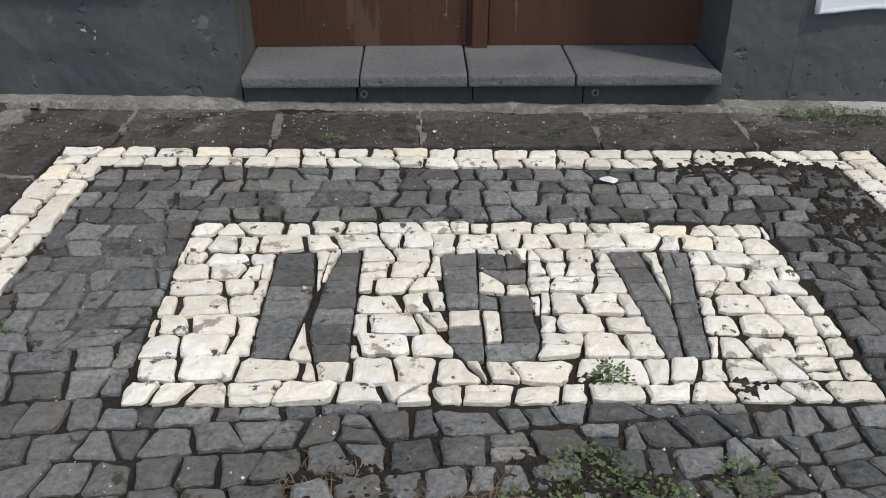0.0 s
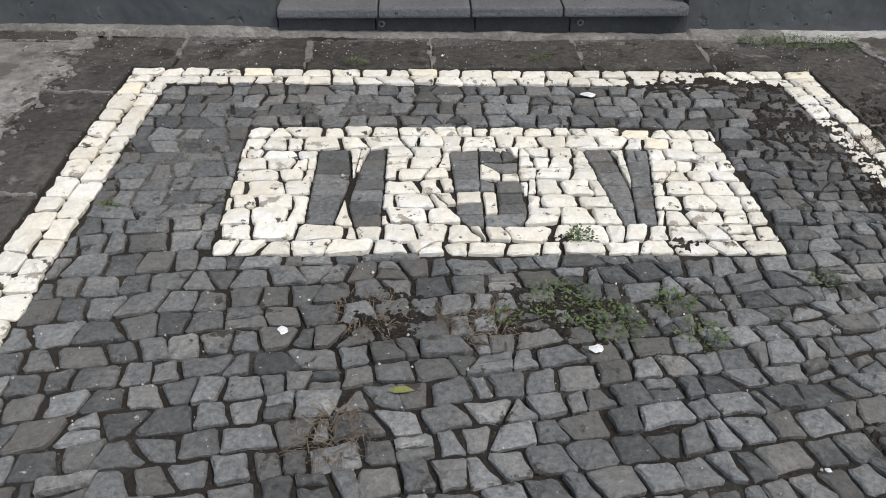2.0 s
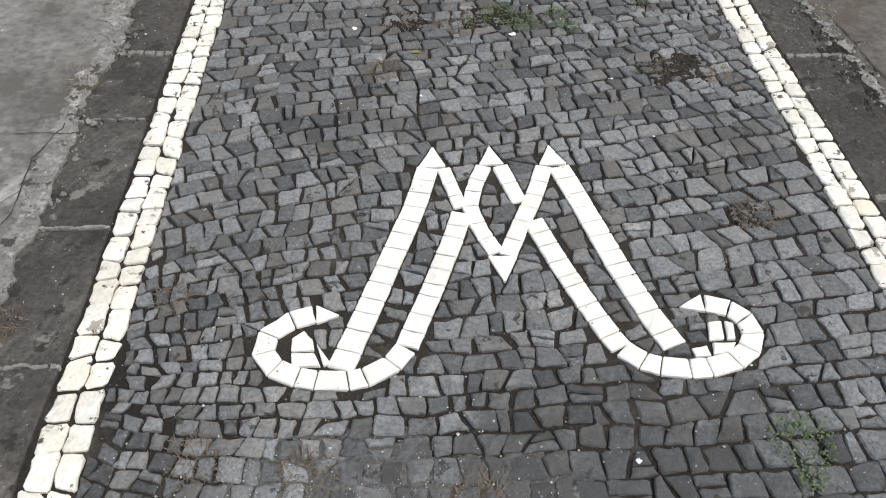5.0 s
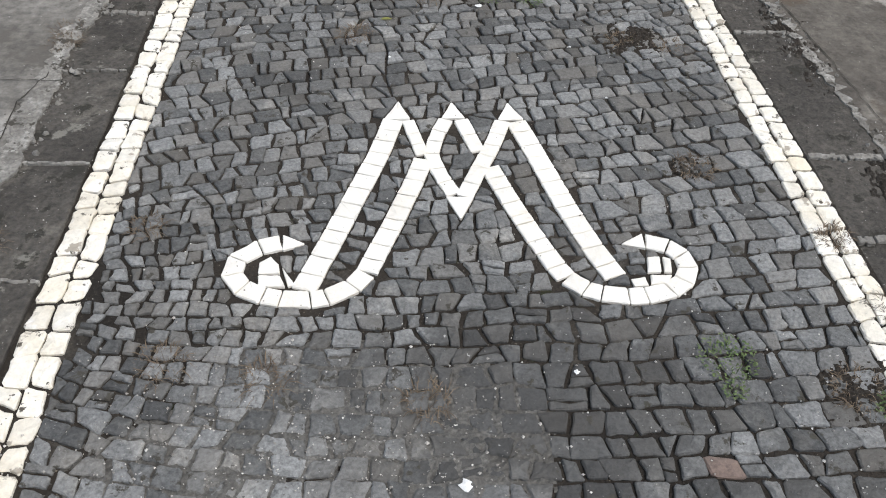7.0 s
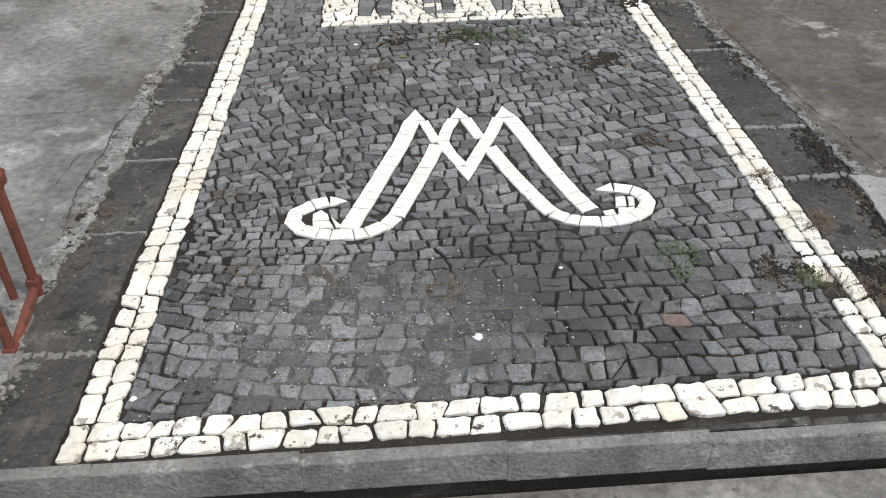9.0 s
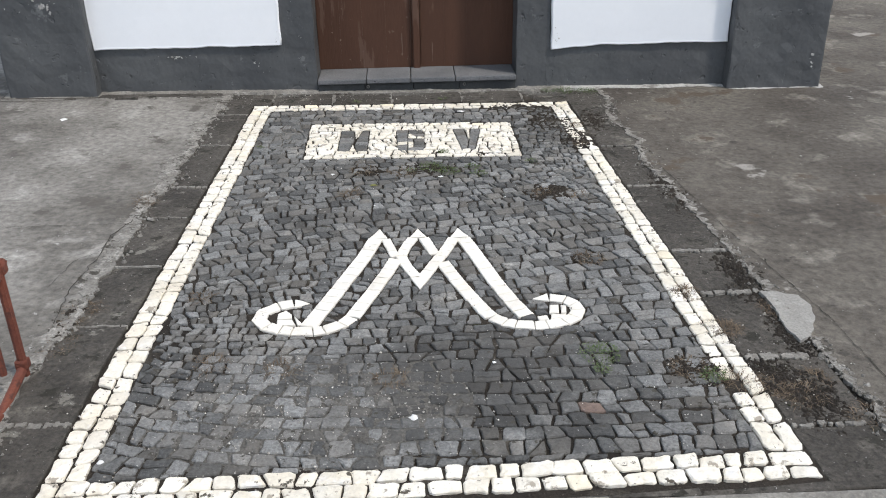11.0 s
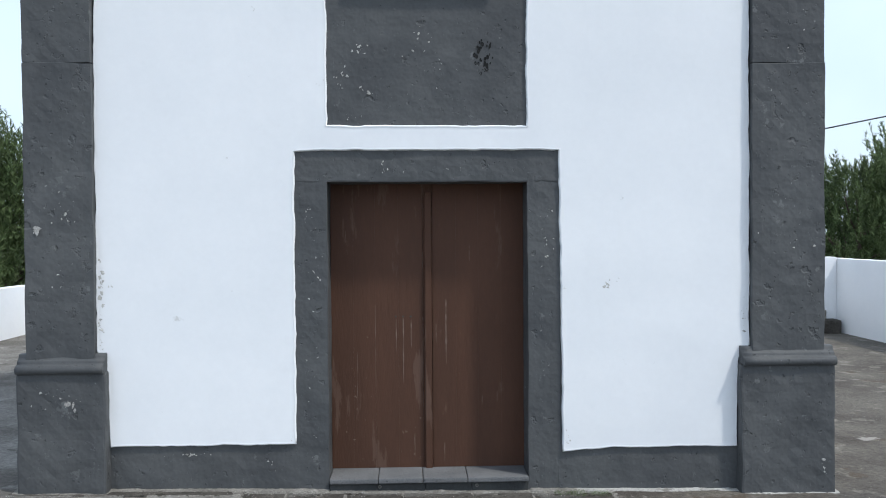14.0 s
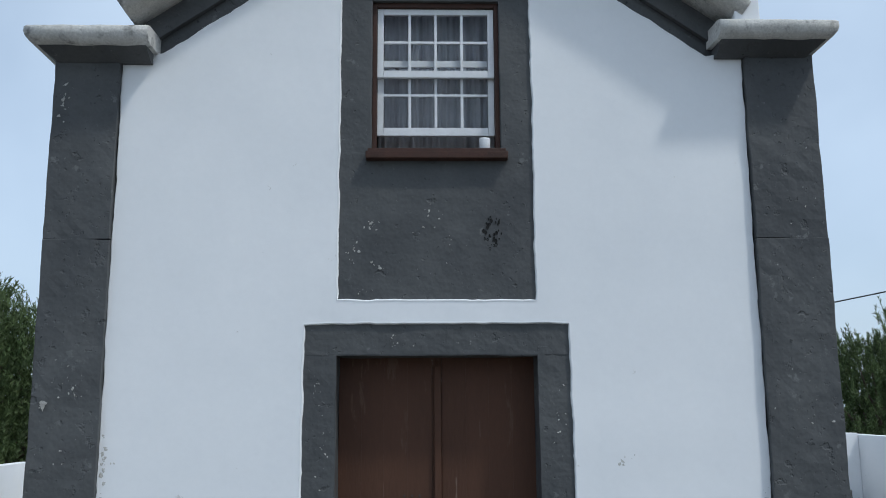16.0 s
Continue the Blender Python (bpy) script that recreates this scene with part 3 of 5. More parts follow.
right_low = [(2.212, 0.285), (2.222, 0.925), (2.304, 1.012), (2.300, 4.470), (2.03, 4.425), (0.004, APEX - 0.01), (0.004, 5.10), (0.703, 5.10), (0.703, 2.587), (-0.703, 2.592), (-0.703, 5.10), (-0.004, 5.10),
             (-0.004, APEX - 0.01), (-2.03, 4.425), (-2.312, 4.455), (-2.322, 1.012), (-2.250, 0.930), (-2.232, 0.340), (-0.937, 0.345), (-0.934, 2.412), (0.934, 2.412), (0.953, 0.262), (1.12, 0.282)]
ob = raised(wavy(right_low, 0.0085, 0.045), -0.016, 0.035, 0.018, PLASTER, "wall_plaster")
tagged(ob, "white lime plaster field with soft lumpy edges", "plaster wall", kind="structure")

# painted stone flush behind the plaster
ob = link_mesh("baseboard_west", box(-2.30, -0.92, 0.0, 0.06, -0.12, 0.37, 0.002, 0.05, 0.0065, 3), DARK_PAINT)
tagged(ob, "dark grey painted plinth band with chipped patches", "plinth", kind="structure")
ob = link_mesh("baseboard_east", box(0.92, 2.30, 0.0, 0.06, -0.12, 0.31, 0.002, 0.05, 0.0065, 4), DARK_PAINT)
tagged(ob, "dark grey painted plinth band, rough and pitted", "plinth", kind="structure")

door_frame = thing("door_surround", "dark grey painted stone surround of the church door", "door surround", kind="structure")
part("jamb", box(-0.945, -DOOR_W, 0.001, 0.32, -0.12, DOOR_TOP + 0.06, 0.003, 0.045, 0.0065, 3), DARK_PAINT, door_frame)
part("jamb", box(DOOR_W, 0.945, 0.001, 0.32, -0.12, DOOR_TOP + 0.06, 0.003, 0.045, 0.0065, 4), DARK_PAINT, door_frame)
part("lintel", box(-0.945, 0.945, -0.001, 0.32, DOOR_TOP, 2.425, 0.012, 0.045, 0.0075, 5), DARK_PAINT, door_frame)

win_frame = thing("window_surround", "dark grey painted stone panel and surround with flaking spots", "window surround", kind="structure")
part("apron", box(-0.712, 0.712, 0.0, 0.10, 2.575, WIN_LOW, 0.008, 0.07, 0.004, 6), DARK_PAINT, win_frame)
part("jamb", box(-0.712, -WIN_W, 0.001, 0.20, WIN_LOW - 0.05, WIN_TOP + 0.05, 0.010, 0.07, 0.0035, 7), DARK_PAINT, win_frame)
part("jamb", box(WIN_W, 0.712, 0.001, 0.20, WIN_LOW - 0.05, WIN_TOP + 0.05, 0.010, 0.07, 0.0035, 8), DARK_PAINT, win_frame)
part("lintel", box(-0.712, 0.712, 0.0, 0.20, WIN_TOP, 5.11, 0.010, 0.07, 0.0035, 9), DARK_PAINT, win_frame)
pores = bmesh.new()
for i in range(34):
    a, r = random.uniform(0, 6.28), math.sqrt(random.random())
    c = Vector((0.395 + 0.075 * r * math.cos(a) + 0.03 * r * math.sin(a), -0.0035, 3.075 + 0.135 * r * math.sin(a)))
    s = random.uniform(0.005, 0.013)
    ring = [pores.verts.new(c + Vector((s * math.cos(t) * random.uniform(0.6, 1.1), 0.0, 1.5 * s * math.sin(t)))) for t in (k * math.pi / 4 for k in range(8))]
    pit = pores.verts.new(c + Vector((0, 0.003, 0)))
    for k in range(8):
        pores.faces.new((ring[k], ring[(k + 1) % 8], pit))
part("bare_patch", pores, PORE, win_frame, "patch of bare porous black basalt")

for side, word in ((-1, "west"), (1, "east")):
    p = thing("pilaster_" + word, "dark grey painted corner pilaster on a taller pedestal", "pilaster", "pair of corner pilasters", "structure")
    a, b = (-2.786, -2.314) if side < 0 else (2.303, 2.828)
    part("shaft", box(a, b, -0.06, 0.60, 0.96, 3.020, 0.005, 0.07, 0.009, 10 + side), DARK_PAINT, p)
    part("shaft", box(a + 0.002, b - 0.004, -0.058, 0.60, 3.0203, 4.42, 0.005, 0.07, 0.009, 16 + side), DARK_PAINT, p)
    a, b = (-2.842, -2.236) if side < 0 else (2.213, 2.890)
    part("pedestal", box(a, b, -0.095, 0.62, -0.12, 0.885, 0.016, 0.07, 0.011, 13 + side), DARK_PAINT, p)
    prof = [(0.0, 0.872), (0.100, 0.872), (0.112, 0.877), (0.122, 0.889), (0.126, 0.905), (0.122, 0.921), (0.112, 0.932), (0.098, 0.936), (0.084, 0.941), (0.080, 0.949), (0.080, 0.960), (0.072, 0.965), (0.060, 0.974), (0.052, 0.988), (0.048, 1.006), (0.0, 1.010)]
    m = sweep(prof, [((a + (0.004 if side < 0 else 0.012) + (b - a - 0.012) * k / 8, 0.004 * noise.noise(Vector((k, side, 0))), 0.004 * noise.noise(Vector((k, side, 5)))), (0, -1, 0), (0, 0, 1)) for k in range(9)], smooth=True)
    part("moulding", m, DARK_PAINT, p, "rounded moulding on the pedestal")
    # cornice block over the pilaster, running back along the eaves
    c = thing("cornice_" + word, "weathered whitish stone cornice block with dark soffit", "cornice", "pair of cornice blocks", "structure")
    turn = [((side * 2.745, 0, 0), (0, -1, 0), (0, 0, 1)), ((side * 2.72, 0, 0), (side * 0.68, -1, 0), (0, 0, 1)), ((side * 2.72, 0.30, 0), (side * 0.70, 0, 0), (0, 0, 1)), ((side * 2.72, 9.0, 0), (side * 0.70, 0, 0), (0, 0, 1))]
    run = [((side * (2.055 + 0.69 * k / 8), 0, 0.006 * noise.noise(Vector((k * 0.9, side, 3)))), (0, -1, 0), (0, 0, 1)) for k in range(8)]
    prof = [(-0.10, 4.505), (0.200, 4.488), (0.225, 4.484), (0.262, 4.496), (0.290, 4.522), (0.302, 4.555), (0.300, 4.590), (0.282, 4.608), (0.250, 4.618), (-0.10, 4.635)]
    front = sweep(prof, run + turn, smooth=True)
    for v in front.verts:
        v.co.z += -0.078 if side < 0 else -0.012
        v.co += noise.noise_vector(v.co * 6) * 0.005
    part("moulding", front, CORNICE, c)
    soffit = sweep([(-0.10, 4.365 + 0.03 * side), (0.066, 4.365 + 0.03 * side), (0.215, 4.445 + 0.03 * side), (-0.10, 4.46 + 0.03 * side)], [((side * 2.09, 0, 0), (0, -1, 0), (0, 0, 1))] + turn)
    part("soffit", soffit, DARK_PAINT, c, "dark painted soffit")
    # raking cornice and dark band beneath it
    r = thing("gable_cornice_" + word, "whitish raking stone cornice along the gable", "gable cornice", "pair of gable cornices", "structure")
    up = Vector((side * 0.5678, 0, 0.8232))
    rake = [(-0.10, 0.0), (0.20, 0.0), (0.235, 0.006), (0.268, 0.028), (0.288, 0.060), (0.294, 0.095), (0.286, 0.130), (0.26, 0.155), (-0.10, 0.17)]
    m = sweep(rake, [((side * 2.22, 0, 4.62), (0, -1, 0), up), ((side * 0.0, 0, 4.62 + 2.22 * SLOPE), (0, -1, 0), up)], smooth=True)
    part("moulding", m, CORNICE, r)
    band = sweep([(0.0, -0.16), (0.045, -0.16), (0.045, 0.02), (0.0, 0.02)], [((side * 2.24, 0.02, 4.61), (0, -1, 0), up), ((0, 0.02, 4.61 + 2.24 * SLOPE), (0, -1, 0), up)])
    part("band", band, DARK_PAINT, r, "dark painted band under the cornice")

ob = link_mesh("gable_pinnacle", box(2.18, 2.362, -0.26, 0.02, 4.60, 5.45, 0.01, 0.1, 0.006, 21), PLASTER)
tagged(ob, "white plastered pinnacle base standing on the cornice", "pinnacle", kind="structure")

# nave behind the facade
nave = bmesh.new()
for x0, x1, y0, y1, z1 in ((-2.70, -2.30, 0.60, 9.0, 4.46), (2.30, 2.70, 0.60, 9.0, 4.46), (-2.30, 2.30, 8.6, 9.0, 4.46)):
    box(x0, x1, y0, y1, -0.15, z1, 0, bm=nave)
ob = link_mesh("wall_nave", nave, PLASTER)
tagged(ob, "white plastered side and back walls of the church", "wall", kind="structure")
roof = bmesh.new()
for s in (-1, 1):
    sweep([(0, 0), (1, 0), (1, 0.09), (0, 0.09)], [((s * 2.86, 0.45, 4.55), (0, 8.7, 0), (0, 0, 1)), ((0, 0.45, 4.55 + 2.86 * 0.45), (0, 8.7, 0), (0, 0, 1))], bm=roof)
ob = link_mesh("roof", roof, ROOF)
tagged(ob, "low pitched tiled roof behind the gable", "roof", kind="structure")
ob = link_mesh("ceiling", box(-2.35, 2.35, 0.55, 8.6, 5.0, 5.06, 0), INSIDE)
tagged(ob, "plain boarded ceiling inside the church", "ceiling", kind="structure")
ob = link_mesh("floor", box(-2.35, 2.35, 0.55, 8.6, -0.06, 0.06, 0), INSIDE)
tagged(ob, "plain floor inside the church", "floor", kind="structure")

def flakes(name, parent, x, y, z, rx, rz, count, size, mat, seed, label):
    """Small thin chips of lost paint or plaster in a loose cluster on the facade."""
    rnd = random.Random(seed)
    bm = bmesh.new()
    for k in range(count):
        cx, cz = x + rnd.gauss(0, rx * 0.5), z + rnd.gauss(0, rz * 0.5)
        r = size * rnd.uniform(0.25, 1.0) ** 1.5
        n = rnd.randint(6, 9)
        wide, lean = rnd.uniform(0.5, 1.5), rnd.uniform(-0.6, 0.6)
        rim = [bm.verts.new((cx + wide * r * rnd.uniform(0.25, 1.35) * math.cos(a) + lean * r * math.sin(a), y, cz + r * rnd.uniform(0.25, 1.5) * math.sin(a))) for a in (2 * math.pi * i / n for i in range(n))]
        top = bm.verts.new((cx, y - 0.0022, cz))
        for i in range(n):
            bm.faces.new((rim[i], rim[(i + 1) % n], top))
    return part(name, bm, mat, parent, label)


scenery = bpy.data.objects
CHIP = "pale chipped spots in the dark paint"
for k, (x, z, rx, rz, n, size) in enumerate(((-0.46, 3.13, 0.05, 0.05, 9, 0.014), (-0.60, 2.93, 0.04, 0.10, 12, 0.013), (-0.44, 2.83, 0.05, 0.05, 6, 0.015), (-0.05, 3.22, 0.12, 0.10, 12, 0.010), (0.05, 2.95, 0.25, 0.2, 14, 0.007), (-0.5, 2.65, 0.1, 0.03, 6, 0.008))):
    flakes("paint_chips", win_frame, x, -0.0045, z, rx, rz, n, size, LIMEWASH, k, CHIP)
for k, (x, z, rx, rz, n, size) in enumerate(((-0.30, 2.30, 0.03, 0.05, 8, 0.010), (-0.84, 1.95, 0.03, 0.08, 12, 0.009), (-0.80, 1.6, 0.05, 0.3, 16, 0.008), (0.84, 1.85, 0.05, 0.25, 18, 0.009), (0.82, 0.9, 0.05, 0.3, 8, 0.007), (-0.82, 0.7, 0.05, 0.3, 8, 0.007), (0.05, 2.28, 0.4, 0.05, 10, 0.007))):
    flakes("paint_chips", door_frame, x, -0.0045, z, rx, rz, n, size, LIMEWASH, 20 + k, CHIP)
for k, (x, z, rx, rz, n, size) in enumerate(((-1.66, 0.285, 0.14, 0.015, 14, 0.012), (-1.12, 0.22, 0.05, 0.06, 5, 0.010))):
    flakes("paint_chips", scenery["baseboard_west"], x, -0.005, z, rx, rz, n, size, LIMEWASH, 40 + k, CHIP)
for k, (x, y, z, rx, rz, n, size) in enumerate(((-2.47, -0.102, 0.66, 0.07, 0.04, 12, 0.020), (-2.56, -0.102, 0.72, 0.15, 0.08, 12, 0.010), (-2.70, -0.068, 1.86, 0.04, 0.04, 5, 0.035), (-2.50, -0.068, 2.0, 0.12, 0.12, 14, 0.013), (-2.70, -0.068, 4.0, 0.05, 0.18, 16, 0.016), (-2.58, -0.068, 1.5, 0.12, 0.2, 10, 0.010))):
    flakes("paint_chips", scenery["pilaster_west"], x, y, z, rx, rz, n, size, LIMEWASH, 50 + k, CHIP)
for k, (x, y, z, rx, rz, n, size) in enumerate(((2.55, -0.068, 1.9, 0.2, 0.6, 10, 0.009), (2.80, -0.102, 0.12, 0.03, 0.08, 6, 0.012), (2.58, -0.068, 3.1, 0.15, 0.5, 9, 0.008))):
    flakes("paint_chips", scenery["pilaster_east"], x, y, z, rx, rz, n, size, LIMEWASH, 70 + k, CHIP)
# plaster scars are white relief; their shade is painted in with the cornice grey
for k, (x, z, rx, rz, n, size) in enumerate(((-2.28, 1.45, 0.03, 0.22, 26, 0.016), (-2.25, 1.47, 0.08, 0.01, 8, 0.009), (-2.285, 1.15, 0.02, 0.15, 14, 0.012), (1.27, 1.46, 0.03, 0.03, 5, 0.012), (1.35, 1.48, 0.03, 0.02, 3, 0.010), (2.26, 1.2, 0.03, 0.15, 9, 0.010), (2.35, 2.6, 0.02, 0.2, 6, 0.010), (-0.965, 0.40, 0.02, 0.05, 6, 0.009), (0.99, 0.36, 0.02, 0.08, 8, 0.010))):
    flakes("plaster_scars", scenery["wall_plaster"], x, -0.0165, z, rx, rz, n, size, CORNICE, 90 + k, "small scars in the plaster, their relief shade painted grey")

# ---- door ----
door = thing("door_1", "closed brown painted double plank door with scratches", "door", kind="structure")
for leaf, x_edges in (("left", (-DOOR_W, -0.545, -0.385, -0.215, -0.035)), ("right", (0.035, 0.21, 0.375, 0.545, DOOR_W))):
    for x0, x1 in zip(x_edges, x_edges[1:]):
        part("plank", box(x0 + 0.0002, x1 - 0.0002, DOOR_Y, DOOR_Y + 0.05, 0.097, DOOR_TOP + 0.01, 0.0005), DOOR_PAINT, door)
part("plank", box(-0.034, 0.034, DOOR_Y + 0.004, DOOR_Y + 0.05, 0.097, DOOR_TOP + 0.01, 0.0007), DOOR_PAINT, door)
part("astragal", box(-0.020, 0.030, DOOR_Y - 0.028, DOOR_Y + 0.003, 0.09, DOOR_TOP - 0.06, 0.006), DOOR_PAINT, door, "raised meeting strip of the two leaves")
for k in range(3):
    part("bolt", tube([(-0.235 + 0.055 * k, DOOR_Y - 0.006, 1.215), (-0.235 + 0.055 * k, DOOR_Y + 0.01, 1.215)], 0.007), RISER_STONE, door, "dark bolt head")

drips = bmesh.new()
rnd = random.Random(4)
for x, z0, z1, w in ((-0.232, 1.19, 0.96, 0.004), (-0.180, 1.20, 0.72, 0.004), (-0.122, 1.19, 0.98, 0.004), (0.135, 1.34, 0.86, 0.007), (0.062, 1.16, 1.02, 0.003), (-0.385, 1.30, 0.60, 0.0015), (-0.52, 0.95, 0.45, 0.002), (0.31, 1.75, 1.62, 0.003), (-0.60, 1.85, 1.75, 0.002), (0.12, 0.28, 0.14, 0.003), (-0.10, 0.35, 0.18, 0.003), (0.40, 0.62, 0.56, 0.003)):
    n = 14
    edge = []
    for i in range(n + 1):
        f = i / n
        half = w * (0.25 + rnd.random()) * (1 - abs(2 * f - 0.8) ** 2 * 0.5)
        xx = x + 0.002 * noise.noise(Vector((f * 4, x * 9, 0)))
        edge.append((drips.verts.new((xx - half, DOOR_Y - 0.0012, z0 + (z1 - z0) * f)), drips.verts.new((xx + half, DOOR_Y - 0.0012, z0 + (z1 - z0) * f))))
    for a, b in zip(edge, edge[1:]):
        drips.faces.new((a[0], a[1], b[1], b[0]))
part("paint_streaks", drips, FADED, door, "faded pale streaks and scratches in the paint")
flakes("paint_chips", door, -0.50, DOOR_Y - 0.001, 0.55, 0.08, 0.5, 16, 0.008, FADED, 120, "chipped spots in the brown paint")
flakes("paint_chips", door, -0.10, DOOR_Y - 0.001, 0.30, 0.12, 0.2, 14, 0.010, FADED, 121, "chipped spots in the brown paint")
flakes("paint_chips", door, 0.35, DOOR_Y - 0.001, 0.9, 0.3, 0.6, 10, 0.005, FADED, 122, "chipped spots in the brown paint")

step = thing("door_step", "grey basalt door sill of four slabs over a dark riser", "door sill", kind="structure")
slabs = (-DOOR_W + 0.003, -0.362, -0.045, 0.272, DOOR_W - 0.003)
for x0, x1 in zip(slabs, slabs[1:]):
    part("slab", box(x0 + 0.002, x1 - 0.002, -0.035, DOOR_Y + 0.03, 0.060, 0.096 + random.uniform(-0.001, 0.001), 0.008, 0.09, 0.0004, 30), STEP_STONE, step)
for x0, x1 in ((-DOOR_W + 0.003, -0.375), (-0.371, -0.03), (-0.027, 0.30), (0.303, DOOR_W - 0.003)):
    part("riser", box(x0, x1, -0.005, 0.20, -0.10, 0.059, 0.004, 0.09, 0.0012, 31), RISER_STONE, step, "dark riser stone")
for x in (-0.352, 0.338):
    ring = bmesh.new()
    for k in range(14):
        a0, a1 = 2 * math.pi * k / 14, 2 * math.pi * (k + 1) / 14
        for ra, rb, ya, yb in ((0.0065, 0.011, -0.011, -0.011), (0.011, 0.012, -0.011, -0.004), (0.006, 0.0065, 0.0, -0.011)):
            ring.faces.new([ring.verts.new((x + r * math.cos(t), yy, 0.032 + r * math.sin(t))) for r, t, yy in ((ra, a0, ya), (rb, a0, yb), (rb, a1, yb), (ra, a1, ya))])
    part("drain_ring", ring, CEMENT, step, "small round drain collar")

# ---- window ----
window = thing("window_1", "white sash window, lower sash raised, in a brown frame", "window", kind="structure")
FRAME_Y = 0.055
for x0, x1, z0, z1 in ((-WIN_W, -0.442, WIN_LOW, WIN_TOP), (0.442, WIN_W, WIN_LOW, WIN_TOP), (-0.442, 0.442, WIN_TOP - 0.035, WIN_TOP)):
    part("window_frame", box(x0, x1, FRAME_Y - 0.02, FRAME_Y + 0.10, z0, z1, 0.004), BROWN_WOOD, window, "brown painted wooden frame")
part("window_sill", box(-0.515, 0.522, -0.075, FRAME_Y + 0.10, WIN_LOW - 0.065, WIN_LOW - 0.008, 0.008), BROWN_WOOD, window, "brown wooden sill")
part("window_sill", box(-0.50, 0.508, -0.055, FRAME_Y + 0.0, WIN_LOW - 0.007, WIN_LOW + 0.016, 0.004), BROWN_WOOD, window, "brown wooden sill strip")


def sash(z0, z1, y, rail_low, rail_top, mid):
    s = part("sash", box(-0.440, -0.394, y, y + 0.035, z0, z1, 0.003), WHITE_WOOD, window, "white painted sash with eight panes")
    part("stile", box(0.394, 0.440, y, y + 0.035, z0, z1, 0.003), WHITE_WOOD, s)
    part("rail", box(-0.393, 0.393, y, y + 0.035, z0, z0 + rail_low, 0.003), WHITE_WOOD, s)
    part("rail", box(-0.393, 0.393, y, y + 0.035, z1 - rail_top, z1, 0.003), WHITE_WOOD, s)
    for k in (-1, 0, 1):
        part("glazing_bar", box(k * 0.197 - 0.0105, k * 0.197 + 0.0105, y + 0.003, y + 0.03, z0 + rail_low, z1 - rail_top, 0.003), WHITE_WOOD, s)
    part("glazing_bar", box(-0.393, 0.393, y + 0.004, y + 0.028, mid - 0.010, mid + 0.010, 0.003), WHITE_WOOD, s)
    for k in range(4):
        xa = -0.393 + k * 0.197
        for za, zb in ((z0 + rail_low, mid), (mid, z1 - rail_top)):
            pane = bmesh.new()
            pane.faces.new([pane.verts.new((x, y + 0.016, z)) for x, z in ((xa, za), (xa + 0.195, za), (xa + 0.195, zb), (xa, zb))])
            g = part("pane", pane, GLASS, s)
            g.visible_shadow = False


sash(4.275, 4.822, 0.060, 0.055, 0.045, 4.555)
sash(3.832, 4.42, 0.100, 0.062, 0.05, 4.150)
bar = part("rail", box(-0.393, 0.393, 0.140, 0.17, 4.385, 4.43, 0.003), WHITE_WOOD, window, "white top rail of the raised inner sash")
folds = bmesh.new()
cols = []
for i in range(161):
    x = -0.45 + 0.9 * i / 160
    y = 0.27 + 0.022 * math.sin(x * 52) + 0.012 * math.sin(x * 121 + 1)
    cols.append((folds.verts.new((x, y, 3.60)), folds.verts.new((x, y, 4.95))))
for a, b in zip(cols, cols[1:]):
    f = folds.faces.new((a[0], b[0], b[1], a[1]))
    f.smooth = True
curtain = link_mesh("curtain", folds, CURTAIN)
sol = curtain.modifiers.new("thickness", "SOLIDIFY")
sol.thickness = 0.004
tagged(curtain, "grey pleated curtain hanging behind the window", "curtain")
cup = bmesh.new()
prof = [(0.001, 0.0), (0.036, 0.0), (0.040, 0.006), (0.041, 0.075), (0.038, 0.082), (0.034, 0.078), (0.033, 0.012), (0.001, 0.010)]
loops = [[cup.verts.new((0.355 + r * math.cos(t), -0.012 + r * math.sin(t), WIN_LOW + 0.016 + h)) for t in (2 * math.pi * k / 20 for k in range(20))] for r, h in prof]
for a, b in zip(loops, loops[1:]):
    for k in range(20):
        cup.faces.new((a[k], a[(k + 1) % 20], b[(k + 1) % 20], b[k])).smooth = True
ob = link_mesh("cup", cup, WHITE_WOOD)
tagged(ob, "small white cup standing on the brown window sill", "cup")

# ---- yard walls, railing, cable ----
def yard_wall(name, x0, x1, y0, y1, high, label):
    p = thing(name, label, "yard wall", "yard walls", "structure")
    part("wall", box(x0, x1, y0, y1, -0.25, high, 0.01, 0.5, 0.008, x0), PLASTER, p)
    return p


yard_wall("wall_east", 8.03, 8.27, -9.0, 10.6, 1.29, "white plastered low yard wall with grimy top")
yard_wall("wall_north", 3.2, 8.025, 10.35, 10.60, 1.32, "white plastered low wall closing the yard")
yard_wall("wall_west", -7.05, -6.85, -9.0, 9.6, 0.96, "white plastered low wall beside the churchyard")
yard_wall("wall_north_west", -6.845, -3.2, 9.35, 9.6, 1.0, "white plastered low wall closing the yard")
ob = link_mesh("stone_block", box(7.60, 7.96, 10.02, 10.33, -0.14, 0.14, 0.03, 0.12, 0.015, 40), KERB)
tagged(ob, "dark rough stone block at the foot of the yard wall", "stone block")
ob = link_mesh("stone_post", box(7.64, 7.76, 10.20, 10.33, 0.13, 0.31, 0.02, 0.1, 0.01, 41), CEMENT)
tagged(ob, "short pale concrete post on the dark block", "post")

